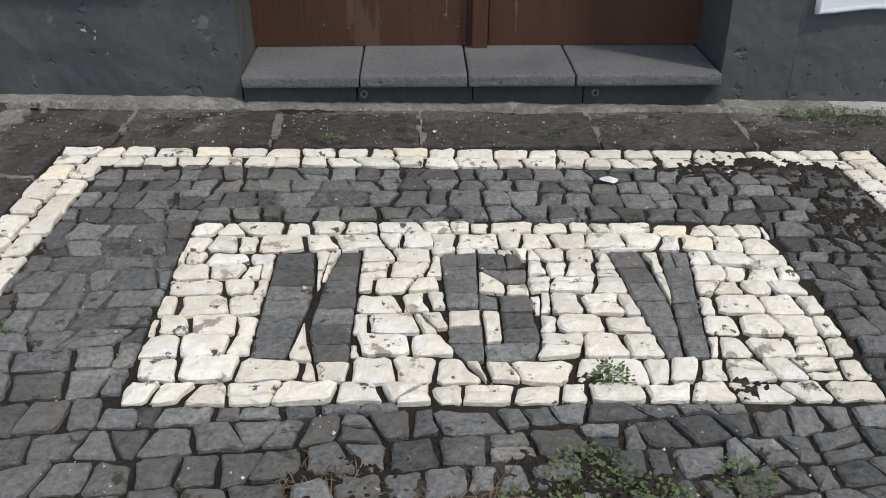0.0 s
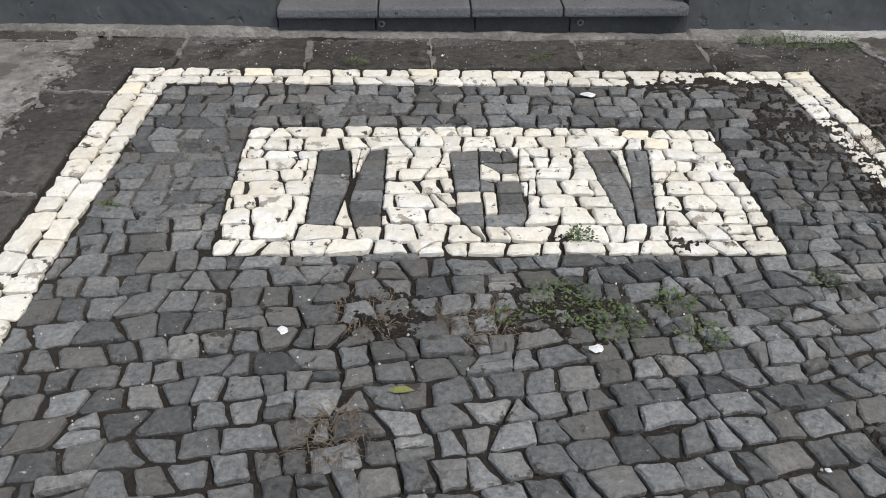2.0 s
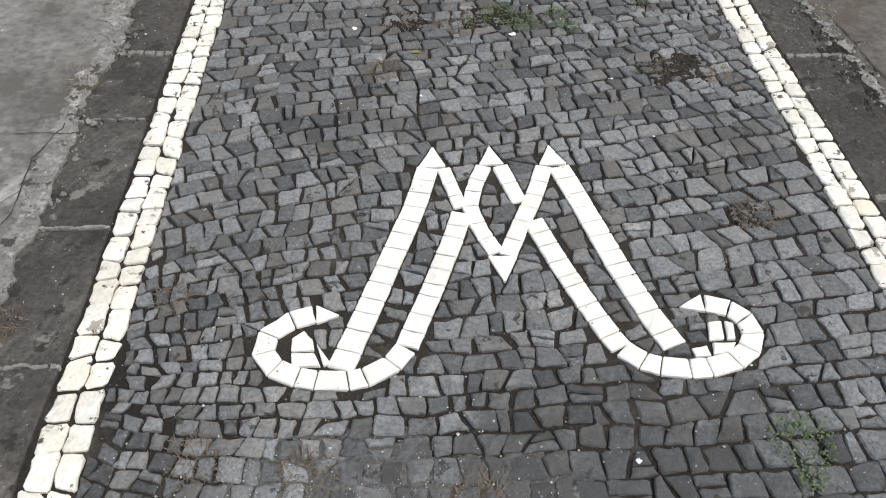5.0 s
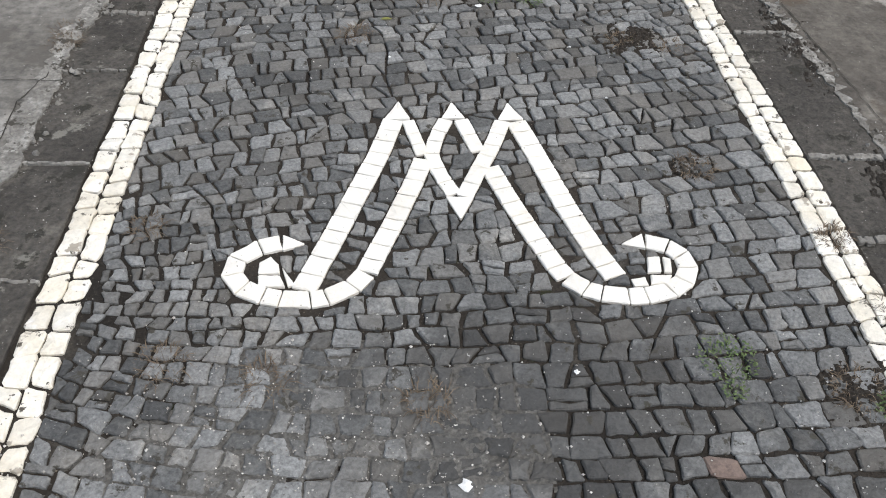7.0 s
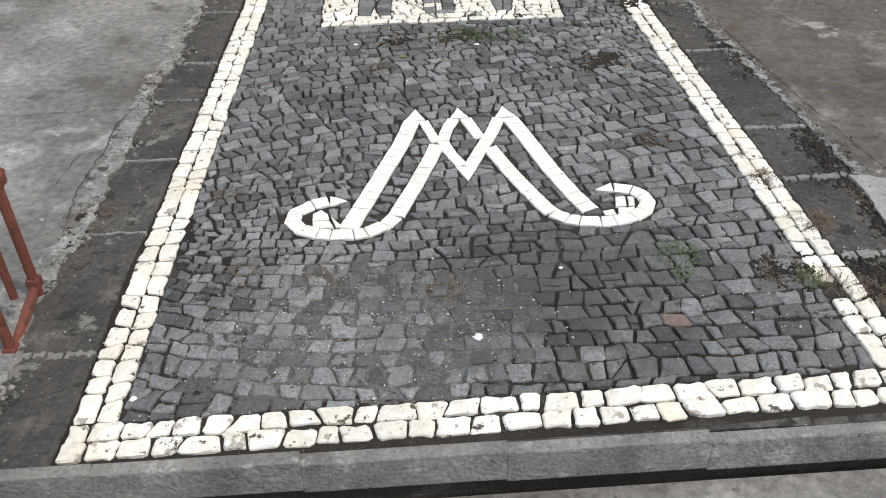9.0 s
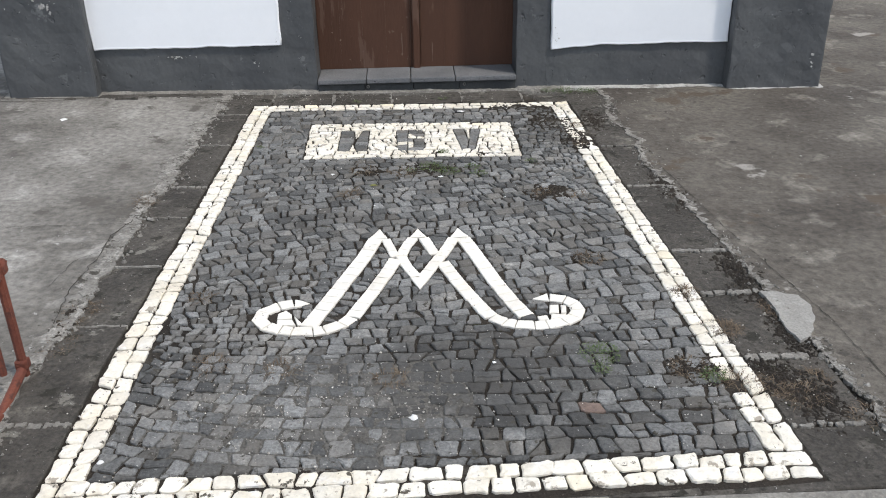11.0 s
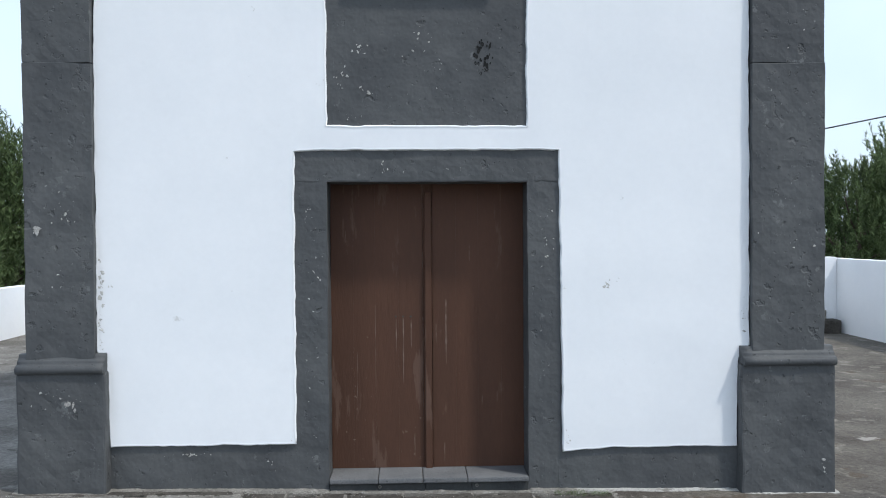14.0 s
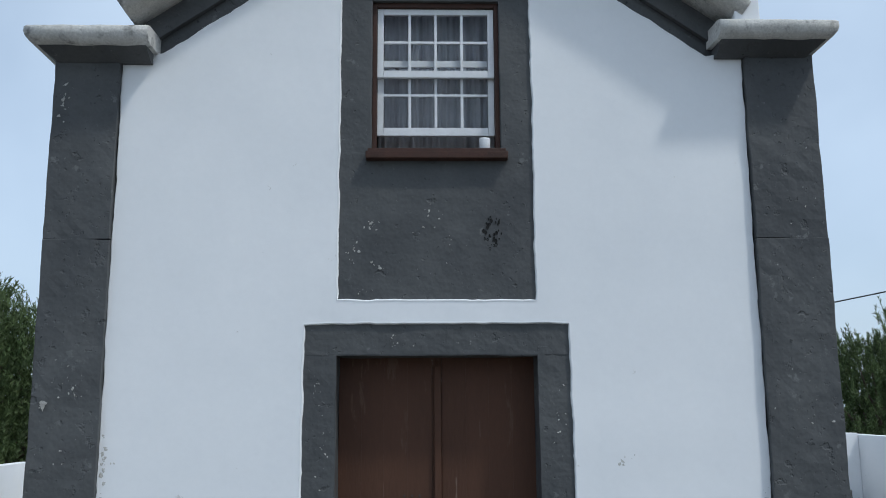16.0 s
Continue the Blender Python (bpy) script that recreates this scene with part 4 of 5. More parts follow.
rail = thing("handrail", "rusty red painted tubular iron railing beside the steps", "railing")
RX = -1.435
part("bottom_rail", tube([(RX, -3.545, 0.060), (RX, -3.80, 0.008), (RX, -3.95, -0.005), (RX, -4.30, -0.10), (RX, -5.2, -0.13)], 0.017), RUST, rail)
part("middle_rail", tube([(RX, -3.50, 0.455), (RX, -3.56, 0.425), (RX, -3.95, 0.33), (RX, -5.2, 0.25)], 0.017), RUST, rail)
part("top_rail", tube([(RX, -3.53, 0.95), (RX, -5.2, 0.80)], 0.020), RUST, rail)
for y, za, zb in ((-3.545, 0.02, 0.95), (-3.80, 0.0, 0.93), (-3.97, -0.01, 0.91), (-4.25, -0.10, 0.88), (-4.6, -0.155, 0.85), (-5.2, -0.155, 0.80)):
    part("baluster", tube([(RX, y, za), (RX, y + 0.003, (za + zb) / 2), (RX, y, zb)], 0.016), RUST, rail)
part("baluster", tube([(RX - 0.01, -3.665, 0.11), (RX - 0.01, -3.655, 0.95)], 0.013), RUST, rail, "loose baluster broken off at its foot")
for y, z in ((-3.53, 0.44), (-3.545, 0.075), (-3.80, 0.02)):
    part("weld", box(RX - 0.021, RX + 0.021, y - 0.02, y + 0.02, z - 0.018, z + 0.018, 0.007), RUST, rail)

line = Vector((0.8, -0.5, 0.15))
foot = Vector((2.70, 9.0, 2.74))
ob = link_mesh("cable", tube([foot + line * k + Vector((0, 0, -0.05 * math.sin(k / 30 * math.pi))) for k in range(0, 31, 2)], 0.011, 6), CABLE)
tagged(ob, "thin black overhead cable running from the church wall", "cable")

# ---- trees beyond the yard ----
def tree(seed, high, wide):
    rnd = random.Random(seed)
    t = thing("tree", "dense dark green conifer with upright feathery shoots", "tree", "trees beyond the yard walls")
    tr = bmesh.new()
    tube([(0, 0, -0.1), (0.05, 0, high * 0.3), (0.0, 0.05, high * 0.75)], [0.16, 0.11, 0.03], 8, bm=tr)
    for k in range(9):
        a = rnd.uniform(0, 6.28)
        z = high * rnd.uniform(0.15, 0.6)
        tube([(0, 0, z), (math.cos(a) * wide * 0.35, math.sin(a) * wide * 0.35, z + 0.3), (math.cos(a) * wide * 0.65, math.sin(a) * wide * 0.65, z + high * 0.22)], [0.05, 0.03, 0.012], 5, bm=tr)
    part("trunk", tr, BARK, t)
    vs, fs = [], []
    for k in range(760):
        a, u = rnd.uniform(0, 6.28), rnd.uniform(0.06, 1.0)
        r = wide * (0.35 + 0.65 * math.sqrt(rnd.random())) * (1.0 - 0.42 * u ** 3) * (0.8 + 0.35 * noise.noise(Vector((math.cos(a) * 2, math.sin(a) * 2, u * 4 + seed))))
        base = Vector((math.cos(a) * r, math.sin(a) * r, high * (0.02 + 0.90 * u)))
        shoot = Vector((math.cos(a) * rnd.uniform(0.0, 0.45), math.sin(a) * rnd.uniform(0.0, 0.45), rnd.uniform(0.5, 1.0))).normalized()
        long = rnd.uniform(0.22, 0.55)
        for j in range(26):
            f = j / 26
            o = base + shoot * long * f
            d = (shoot * rnd.uniform(0.5, 1.0) + Vector((rnd.gauss(0, 0.55), rnd.gauss(0, 0.55), rnd.gauss(0, 0.3)))).normalized()
            side = d.cross(Vector((rnd.gauss(0, 1), rnd.gauss(0, 1), rnd.gauss(0, 1)))).normalized() * rnd.uniform(0.007, 0.016)
            ln = rnd.uniform(0.08, 0.19) * (1.1 - 0.5 * f)
            i = len(vs)
            vs += [tuple(o - side), tuple(o + side), tuple(o + d * ln * 0.6 + side * 0.8), tuple(o + d * ln)]
            fs.append((i, i + 1, i + 2, i + 3))
    me = bpy.data.meshes.new("crown")
    me.from_pydata(vs, [], fs)
    me.materials.append(FOLIAGE)
    c = new("crown", me)
    c.parent = t
    return t


kinds = [tree(3, 4.4, 1.9), tree(8, 4.9, 2.1), tree(15, 4.1, 1.8)]
spots = [(9.6, 12.6), (11.4, 13.2), (13.2, 11.8), (12.6, 15.4), (15.2, 13.6), (10.4, 15.6), (14.6, 10.0), (-7.4, 11.6), (-9.0, 10.6), (-10.6, 11.8), (-8.6, 13.6), (-11.8, 9.6), (-6.4, 13.2), (-12.8, 12.6), (10.5, 12.3), (10.2, 14.2), (12.4, 13.0), (-8.2, 11.0), (-9.8, 12.2)]
for i, (x, y) in enumerate(spots):
    size = (0.93, 1.02, 0.88, 1.1, 0.98)[i % 5] * (1.0 if x < 0 else 0.90)
    m = pose(x, y, -0.25, 0, 0, i * 71) @ Matrix.Scale(size, 4)
    if i < 3:
        kinds[i].matrix_basis = m
    else:
        ob = copy_thing(kinds[i % 3], pose(x, y, -0.25, 0, 0, i * 71))
        ob.scale = (size, size, size)

# ---- plants and litter on the paving ----
def weed(x, y, size, count, seed):
    rnd = random.Random(seed)
    bm = bmesh.new()
    for k in range(count):
        a, r = rnd.uniform(0, 6.28), size * math.sqrt(rnd.random())
        h = rnd.uniform(0.002, 0.014)
        c = Vector((r * math.cos(a), r * math.sin(a), h))
        d = Vector((math.cos(a + rnd.gauss(0, 1)), math.sin(a + rnd.gauss(0, 1)), rnd.uniform(-0.1, 0.5))).normalized()
        s = d.cross(Vector((0, 0, 1))).normalized() * rnd.uniform(0.0016, 0.0040)
        ln = rnd.uniform(0.005, 0.012)
        v = [bm.verts.new(q) for q in (c, c + d * ln * 0.5 + s, c + d * ln, c + d * ln * 0.5 - s)]
        bm.faces.new(v)
    for k in range(count // 12):
        a, r = rnd.uniform(0, 6.28), size * 0.7 * math.sqrt(rnd.random())
        tube([(r * math.cos(a), r * math.sin(a), -0.012), (r * math.cos(a) * 1.1, r * math.sin(a) * 1.1, 0.012)], 0.0009, 4, bm=bm)
    ob = link_mesh("weed", bm, LEAF)
    ob.location = (x, y, gz(x, y))
    return tagged(ob, "small green clover-like weed growing between setts", "weed", "weeds in the joints")


def dry_tuft(x, y, size, count, seed):
    rnd = random.Random(seed)
    bm = bmesh.new()
    for k in range(count * 2):
        a, r = rnd.uniform(0, 6.28), size * 0.75 * math.sqrt(rnd.random())
        o = Vector((r * math.cos(a), r * math.sin(a), -0.004))
        b = a + rnd.gauss(0, 1.2)
        d = Vector((math.cos(b), math.sin(b), 0))
        ln, h = rnd.uniform(0.010, 0.055), rnd.uniform(0.004, 0.016)
        s = Vector((-d.y, d.x, 0)) * rnd.uniform(0.0005, 0.0013)
        v = [bm.verts.new(q) for q in (o - s, o + s, o + d * ln * 0.5 + s + Vector((0, 0, h)), o + d * ln * 0.5 - s + Vector((0, 0, h)), o + d * ln + Vector((0, 0, h * 0.5)))]
        bm.faces.new((v[0], v[1], v[2], v[3]))
        bm.faces.new((v[3], v[2], v[4]))
    ob = link_mesh("dry_tuft", bm, DRY)
    ob.location = (x, y, gz(x, y))
    return tagged(ob, "dry brown withered grass tuft in the joints", "dry grass", "dry tufts in the joints")


for i, (x, y, s, n) in enumerate(((0.13, -1.33, 0.035, 70), (0.06, -1.58, 0.075, 150), (0.15, -1.64, 0.06, 110), (0.28, -1.57, 0.045, 60), (0.31, -1.68, 0.05, 60), (-0.42, -0.31, 0.03, 40), (0.17, -0.27, 0.035, 40), (0.61, -3.50, 0.075, 150), (0.60, -3.60, 0.03, 40), (0.98, -3.66, 0.05, 80), (-0.95, -1.20, 0.02, 20), (0.62, -1.50, 0.03, 30), (-0.06, -1.62, 0.03, 30), (1.05, -0.10, 0.075, 190), (1.20, -0.11, 0.075, 170), (0.93, -0.09, 0.05, 80))):
    weed(x, y, s * 1.0, int(n * 1.7), i)
for i, (x, y, s, n) in enumerate(((-1.44, -1.92, 0.08, 60), (-1.43, -2.02, 0.07, 50), (-1.38, -3.08, 0.09, 60), (-1.40, -3.20, 0.07, 40), (1.05, -3.05, 0.06, 110), (-0.34, -1.60, 0.09, 90), (-0.12, -1.63, 0.10, 90), (-0.38, -1.93, 0.08, 80), (0.72, -2.72, 0.08, 90), (0.62, -1.95, 0.06, 50), (0.80, -2.0, 0.06, 50), (-0.93, -3.0, 0.06, 50), (-0.55, -3.55, 0.08, 60), (-0.15, -3.62, 0.07, 70), (-0.80, -3.5, 0.08, 60), (1.13, -3.34, 0.07, 120), (1.06, -3.68, 0.08, 70), (1.16, -3.72, 0.08, 80), (1.25, -3.78, 0.09, 80), (1.34, -3.68, 0.07, 50), (1.42, -3.9, 0.08, 60), (0.92, -3.6, 0.09, 80), (-1.40, -3.35, 0.10, 60), (-1.42, -2.0, 0.06, 60), (0.98, -0.85, 0.06, 60), (0.95, -1.2, 0.06, 50), (1.38, -3.2, 0.08, 80))):
    dry_tuft(x, y, s, n, 50 + i)
for i, (x, y, r) in enumerate(((0.277, -0.547, 0.022), (-0.074, -3.849, 0.017), (0.219, -3.539, 0.008), (0.60, -0.50, 0.013), (-0.49, -1.66, 0.013), (0.10, -1.72, 0.014), (-1.03, -4.03, 0.012), (-0.25, -2.1, 0.007), (0.42, -2.02, 0.007), (0.5, -2.35, 0.006), (2.95, 1.35, 0.05), (3.1, 1.3, 0.03), (-2.3, -0.6, 0.03))):
    bm = bmesh.new()
    rnd = random.Random(i)
    rim = [bm.verts.new((r * rnd.uniform(0.5, 1.2) * math.cos(a), r * rnd.uniform(0.5, 1.2) * math.sin(a), 0.0)) for a in (k * math.pi / 5 for k in range(10))]
    top = bm.verts.new((0, 0, 0.004))
    for k in range(10):
        bm.faces.new((rim[k], rim[(k + 1) % 10], top))
    ob = link_mesh("dropping", bm, CHALK)
    ob.location = (x, y, gz(x, y) + 0.0055)
    tagged(ob, "white splash of bird dropping on the paving", "dropping", "white droppings on the paving")

def soil_patch(x, y, rx, ry, seed, high=0.010, mortar=False):
    """Loose dark soil and moss that has crept over the stones, with a ragged outline."""
    bm = bmesh.new()
    n = 64
    vs = {}
    for i in range(n + 1):
        for j in range(n + 1):
            u, v = 2 * i / n - 1, 2 * j / n - 1
            q = Vector((u * rx * 30 + seed * 5, v * ry * 30, seed))
            z = high * (0.55 + 0.9 * noise.noise(q) + 1.1 * noise.noise(q * 2.9) + 0.5 * noise.noise(q * 7) - 1.2 * (u * u + v * v)) - (0.0062 if mortar else 0.003)
            vs[i, j] = bm.verts.new((u * rx, v * ry, max(z, -0.012)))
    for i in range(n):
        for j in range(n):
            q = (vs[i, j], vs[i + 1, j], vs[i + 1, j + 1], vs[i, j + 1])
            if max(w.co.z for w in q) > -0.010:
                bm.faces.new(q)
    loose = [v for v in bm.verts if not v.link_faces]
    bmesh.ops.delete(bm, geom=loose, context="VERTS")
    ob = link_mesh("mortar_patch" if mortar else "soil_patch", bm, MORTAR if mortar else SOIL)
    ob.location = (x, y, gz(x, y))
    if mortar:
        return tagged(ob, "grey mortar smeared thinly over the setts", "mortar patch", "mortar smears on the paving", "stuff")
    return tagged(ob, "dark crumbly soil and moss spread over the setts", "soil patch", "soil patches on the paving", "stuff")


for i, (x, y, rx, ry) in enumerate(((1.19, -3.66, 0.13, 0.16), (1.29, -3.80, 0.13, 0.20), (0.92, -3.60, 0.12, 0.13), (0.80, -0.72, 0.20, 0.24), (0.95, -1.10, 0.14, 0.30), (0.02, -1.60, 0.22, 0.12), (-0.30, -1.60, 0.14, 0.10), (0.60, -0.46, 0.30, 0.08), (1.12, -0.75, 0.12, 0.30), (1.30, -2.0, 0.12, 0.40), (1.35, -2.9, 0.12, 0.35), (1.38, -3.35, 0.10, 0.25), (0.66, -1.95, 0.14, 0.14), (0.72, -2.72, 0.08, 0.08), (0.36, -1.345, 0.05, 0.04), (0.10, -1.335, 0.05, 0.03), (-1.42, -3.2, 0.06, 0.3))):
    soil_patch(x, y, rx, ry, 1.7 * i + 0.4)
for i, (x, y, rx, ry) in enumerate(((-0.86, -0.95, 0.15, 0.28), (-0.45, -0.62, 0.16, 0.08), (-0.55, -3.62, 0.34, 0.20), (-0.75, -3.85, 0.28, 0.22), (-0.15, -3.72, 0.28, 0.22), (-0.35, -3.95, 0.34, 0.14), (-0.95, -0.10, 0.34, 0.05), (-0.35, -0.10, 0.42, 0.045), (0.40, -0.10, 0.45, 0.05), (0.95, -0.13, 0.30, 0.06), (-1.18, -0.18, 0.16, 0.10), (0.32, -0.21, 0.12, 0.10))):
    soil_patch(x, y, rx, ry, 2.3 * i + 5.1, 0.0050, True)
rnd = random.Random(12)
vs, fs = [], []
for k in range(4200):
    x, y = (rnd.uniform(-1.45, 1.5), rnd.uniform(-4.2, -0.04)) if k < 1100 else (rnd.uniform(-1.5, 1.4), rnd.uniform(-0.34, -0.06)) if k < 1500 else (rnd.uniform(-1.3, 1.25), rnd.uniform(-1.9, -1.45)) if k < 1700 else (rnd.gauss(-0.45, 0.32), rnd.gauss(-3.75, 0.20)) if k < 3200 else (rnd.gauss(0.9, 0.25), rnd.gauss(-3.6, 0.25)) if k < 3700 else (rnd.uniform(-4, 4.5), rnd.uniform(-4.2, -0.15))
    r = rnd.uniform(0.0010, 0.0032) * (1.0 if k % 9 else 1.7)
    z = gz(x, y) + (0.002 if abs(x) < 1.25 else 0.006)
    i = len(vs)
    vs += [(x + r * rnd.uniform(0.6, 1.3) * math.cos(a), y + r * rnd.uniform(0.6, 1.3) * math.sin(a), z - 0.001) for a in (0.0, 1.6, 3.1, 4.7)] + [(x, y, z + r)]
    fs += [(i, i + 1, i + 4), (i + 1, i + 2, i + 4), (i + 2, i + 3, i + 4), (i + 3, i, i + 4)]
me = bpy.data.meshes.new("grit")
me.from_pydata(vs, [], fs)
me.materials.append(GRIT)
tagged(new("grit", me), "loose pale and dark grit scattered on the paving", "grit", kind="stuff")


def crack(points, width, seed):
    """A ragged dirt-filled crack that lies in the concrete."""
    rnd = random.Random(seed)
    line = [Vector(points[0])]
    for a, b in zip(points, points[1:]):
        a, b = Vector(a), Vector(b)
        n = max(int((b - a).length / 0.03), 1)
        side = Vector((-(b - a).y, (b - a).x)).normalized()
        line += [a.lerp(b, (i + 1) / n) + side * rnd.gauss(0, 0.004) for i in range(n)]
    bm = bmesh.new()
    rows = []
    for i, p in enumerate(line):
        d = (line[min(i + 1, len(line) - 1)] - line[max(i - 1, 0)]).normalized()
        w = Vector((-d.y, d.x)) * width * rnd.uniform(0.2, 1.0)
        z = gz(p.x, p.y) + 0.0078
        rows.append((bm.verts.new((p.x - w.x, p.y - w.y, z)), bm.verts.new((p.x + w.x, p.y + w.y, z))))
    for a, b in zip(rows, rows[1:]):
        bm.faces.new((a[0], b[0], b[1], a[1]))
    return tagged(link_mesh("crack", bm, CRACK), "dirt-filled crack in the concrete yard", "crack", "cracks in the concrete", "structure")


crack([(-1.36, -2.27), (-3.0, -2.30), (-6.5, -2.30)], 0.0022, 1)
crack([(-1.42, -2.22), (-1.47, -2.40), (-1.46, -2.62), (-1.49, -2.9), (-1.46, -3.2)], 0.0026, 2)
crack([(-1.46, -2.55), (-1.56, -2.66), (-1.59, -2.90)], 0.0018, 3)
crack([(1.33, -1.6), (1.37, -1.95), (1.42, -2.4), (1.48, -2.8), (1.56, -3.3), (1.58, -3.8)], 0.0026, 4)
crack([(3.3, -0.5), (4.2, -0.9), (5.3, -0.8), (6.4, -1.1)], 0.0020, 5)
crack([(-2.4, -0.18), (-3.2, -0.2), (-4.6, -0.22)], 0.005, 6)
bm = bmesh.new()
leaf_pts = [(-0.022, 0, 0.0), (-0.010, 0.007, 0.004), (0.008, 0.008, 0.005), (0.024, 0, 0.001), (0.008, -0.007, 0.003), (-0.010, -0.007, 0.002)]
bm.faces.new([bm.verts.new(q) for q in leaf_pts])
ob = link_mesh("fallen_leaf", bm, DEAD_LEAF)
ob.location = (-0.264, -1.828, gz(0, 0) + 0.0065)
tagged(ob, "yellowed fallen leaf lying on the setts", "leaf")
ob = link_mesh("stone_fragment", box(-2.10, -1.95, -0.17, -0.10, 0.026, 0.050, 0.010, 0.018, 0.020, 60), KERB)
tagged(ob, "dark broken stone fragment lying by the wall", "stone fragment")

# ---- kerb slabs round the mosaic ----
kerb = thing("kerb", "black basalt kerb slabs framing the mosaic", "kerb", kind="structure")


def slab_run(joints, n_lo, n_hi):
    """Slabs between two lines given as functions of the run."""
    for s, e in zip(joints, joints[1:]):
        p = ccw([n_lo(s + 0.003), n_lo(e - 0.003), n_hi(e - 0.003), n_hi(s + 0.003)])
        lay_stone("slab", p, KERB, kerb, 0.0005, random.gauss(-0.002, 0.002), dome=0.001, corner=0.012, edge=0.004, tilt=0.004)


WEST_JOINTS = (0.33, 0.54, 0.80, 1.14, 1.80, 2.20, 2.72, 3.22, 3.83, 4.27)
EAST_JOINTS = (0.33, 0.74, 1.26, 1.89, 2.67, 3.06, 3.54, 3.94, 4.24)
slab_run(WEST_JOINTS, lambda s: (panel_left(-s) - 0.008, -s), lambda s: (panel_left(-s) - 0.26, -s))
slab_run(EAST_JOINTS, lambda s: (panel_right(-s) + 0.008, -s), lambda s: (panel_right(-s) + 0.29, -s))
slab_run((-1.38, -1.0, -0.585, -0.185, 0.30, 0.72, 1.30), lambda s: (s, -0.335), lambda s: (s, -0.085))
slab_run((-1.19, -0.70, -0.22, 0.31, 0.76, 1.16), lambda s: (s, PANEL_LOW + 0.043 * max(s - 0.2, 0.0) - 0.010), lambda s: (s, STEP_EDGE + 0.03))
mortar = bmesh.new()
runs = [(-y, panel_left(-y) - 0.24, panel_left(-y) - 0.01, w) for y, w in zip(WEST_JOINTS[1:-1], (0.5, 0.0, 0.6, 1.0, 0.4, 0.5, 0.6, 1.1))]
runs += [(-y, panel_right(-y) + 0.01, panel_right(-y) + 0.25, w) for y, w in zip(EAST_JOINTS[1:-1], (0.3, 0.4, 0.9, 1.2, 1.5, 1.9, 0.9))]
for y, xa, xb, broad in runs:
    n = 22
    for k in range(n):
        x0, x1 = xa + (xb - xa) * k / n, xa + (xb - xa) * (k + 1) / n
        w = broad * (0.005 + 0.009 * random.random())
        o = 0.014 * noise.noise(Vector((x0 * 20, y * 9, 0)))
        if broad and random.random() > 0.14:
            box(x0, x1 + 0.003, y + o - w, y + o + w, gz(x0, 0) - 0.02, gz(x0, 0) + 0.0035 + 0.002 * random.random(), 0.003, bm=mortar)
for x in (-1.0, -0.585, -0.185, 0.30, 0.72):
    for k in range(9):
        y0 = -0.33 + k * 0.027
        if random.random() < 0.75:
            w, o = 0.003 + 0.009 * random.random(), 0.010 * noise.noise(Vector((x * 9, y0 * 25, 0)))
            box(x + o - w, x + o + w, y0, y0 + 0.029, gz(x, 0) - 0.02, gz(x, 0) + 0.003 + 0.002 * random.random(), 0.002, bm=mortar)
part("mortar", mortar, CEMENT, kerb, "crumbling pale mortar joints")

# ---- mosaic: outlines ----
FIELD = ccw([(panel_left(PANEL_LOW) + BAND, PANEL_LOW + BAND), (panel_right(PANEL_LOW_EAST) - BAND, PANEL_LOW_EAST + BAND), (panel_right(PANEL_TOP) - BAND, PANEL_TOP - 0.112), (panel_left(PANEL_TOP) + BAND, PANEL_TOP - 0.112)])
PLATE = ccw([(-0.682, -1.395), (0.589, -1.390), (0.584, -0.762), (-0.690, -0.766)])


def stroke(points, width, length=0.078):
    """Stones along a bent band, as four-cornered outlines that share their joints."""
    pts = [Vector(p) for p in points]
    run = [0.0]
    for a, b in zip(pts, pts[1:]):
        run.append(run[-1] + (b - a).length)

    def at(s):
        for i in range(len(pts) - 1):
            if s <= run[i + 1] + 1e-6:
                return pts[i].lerp(pts[i + 1], (s - run[i]) / max(run[i + 1] - run[i], 1e-6))
        return pts[-1]

    n = max(round(run[-1] / length), 1)
    cuts = [0.0] + [run[-1] * (i + random.uniform(-0.18, 0.18)) / n for i in range(1, n)] + [run[-1]]
    quads, last = [], None
    for s in cuts:
        d = (at(min(s + 0.015, run[-1])) - at(max(s - 0.015, 0))).normalized()
        side = Vector((-d.y, d.x)) * width / 2
        pair = (at(s) + side, at(s) - side)
        if last:
            quads.append(ccw([tuple(last[0]), tuple(last[1]), tuple(pair[1]), tuple(pair[0])]))
        last = pair
    return quads


MX = -0.033
marks = []
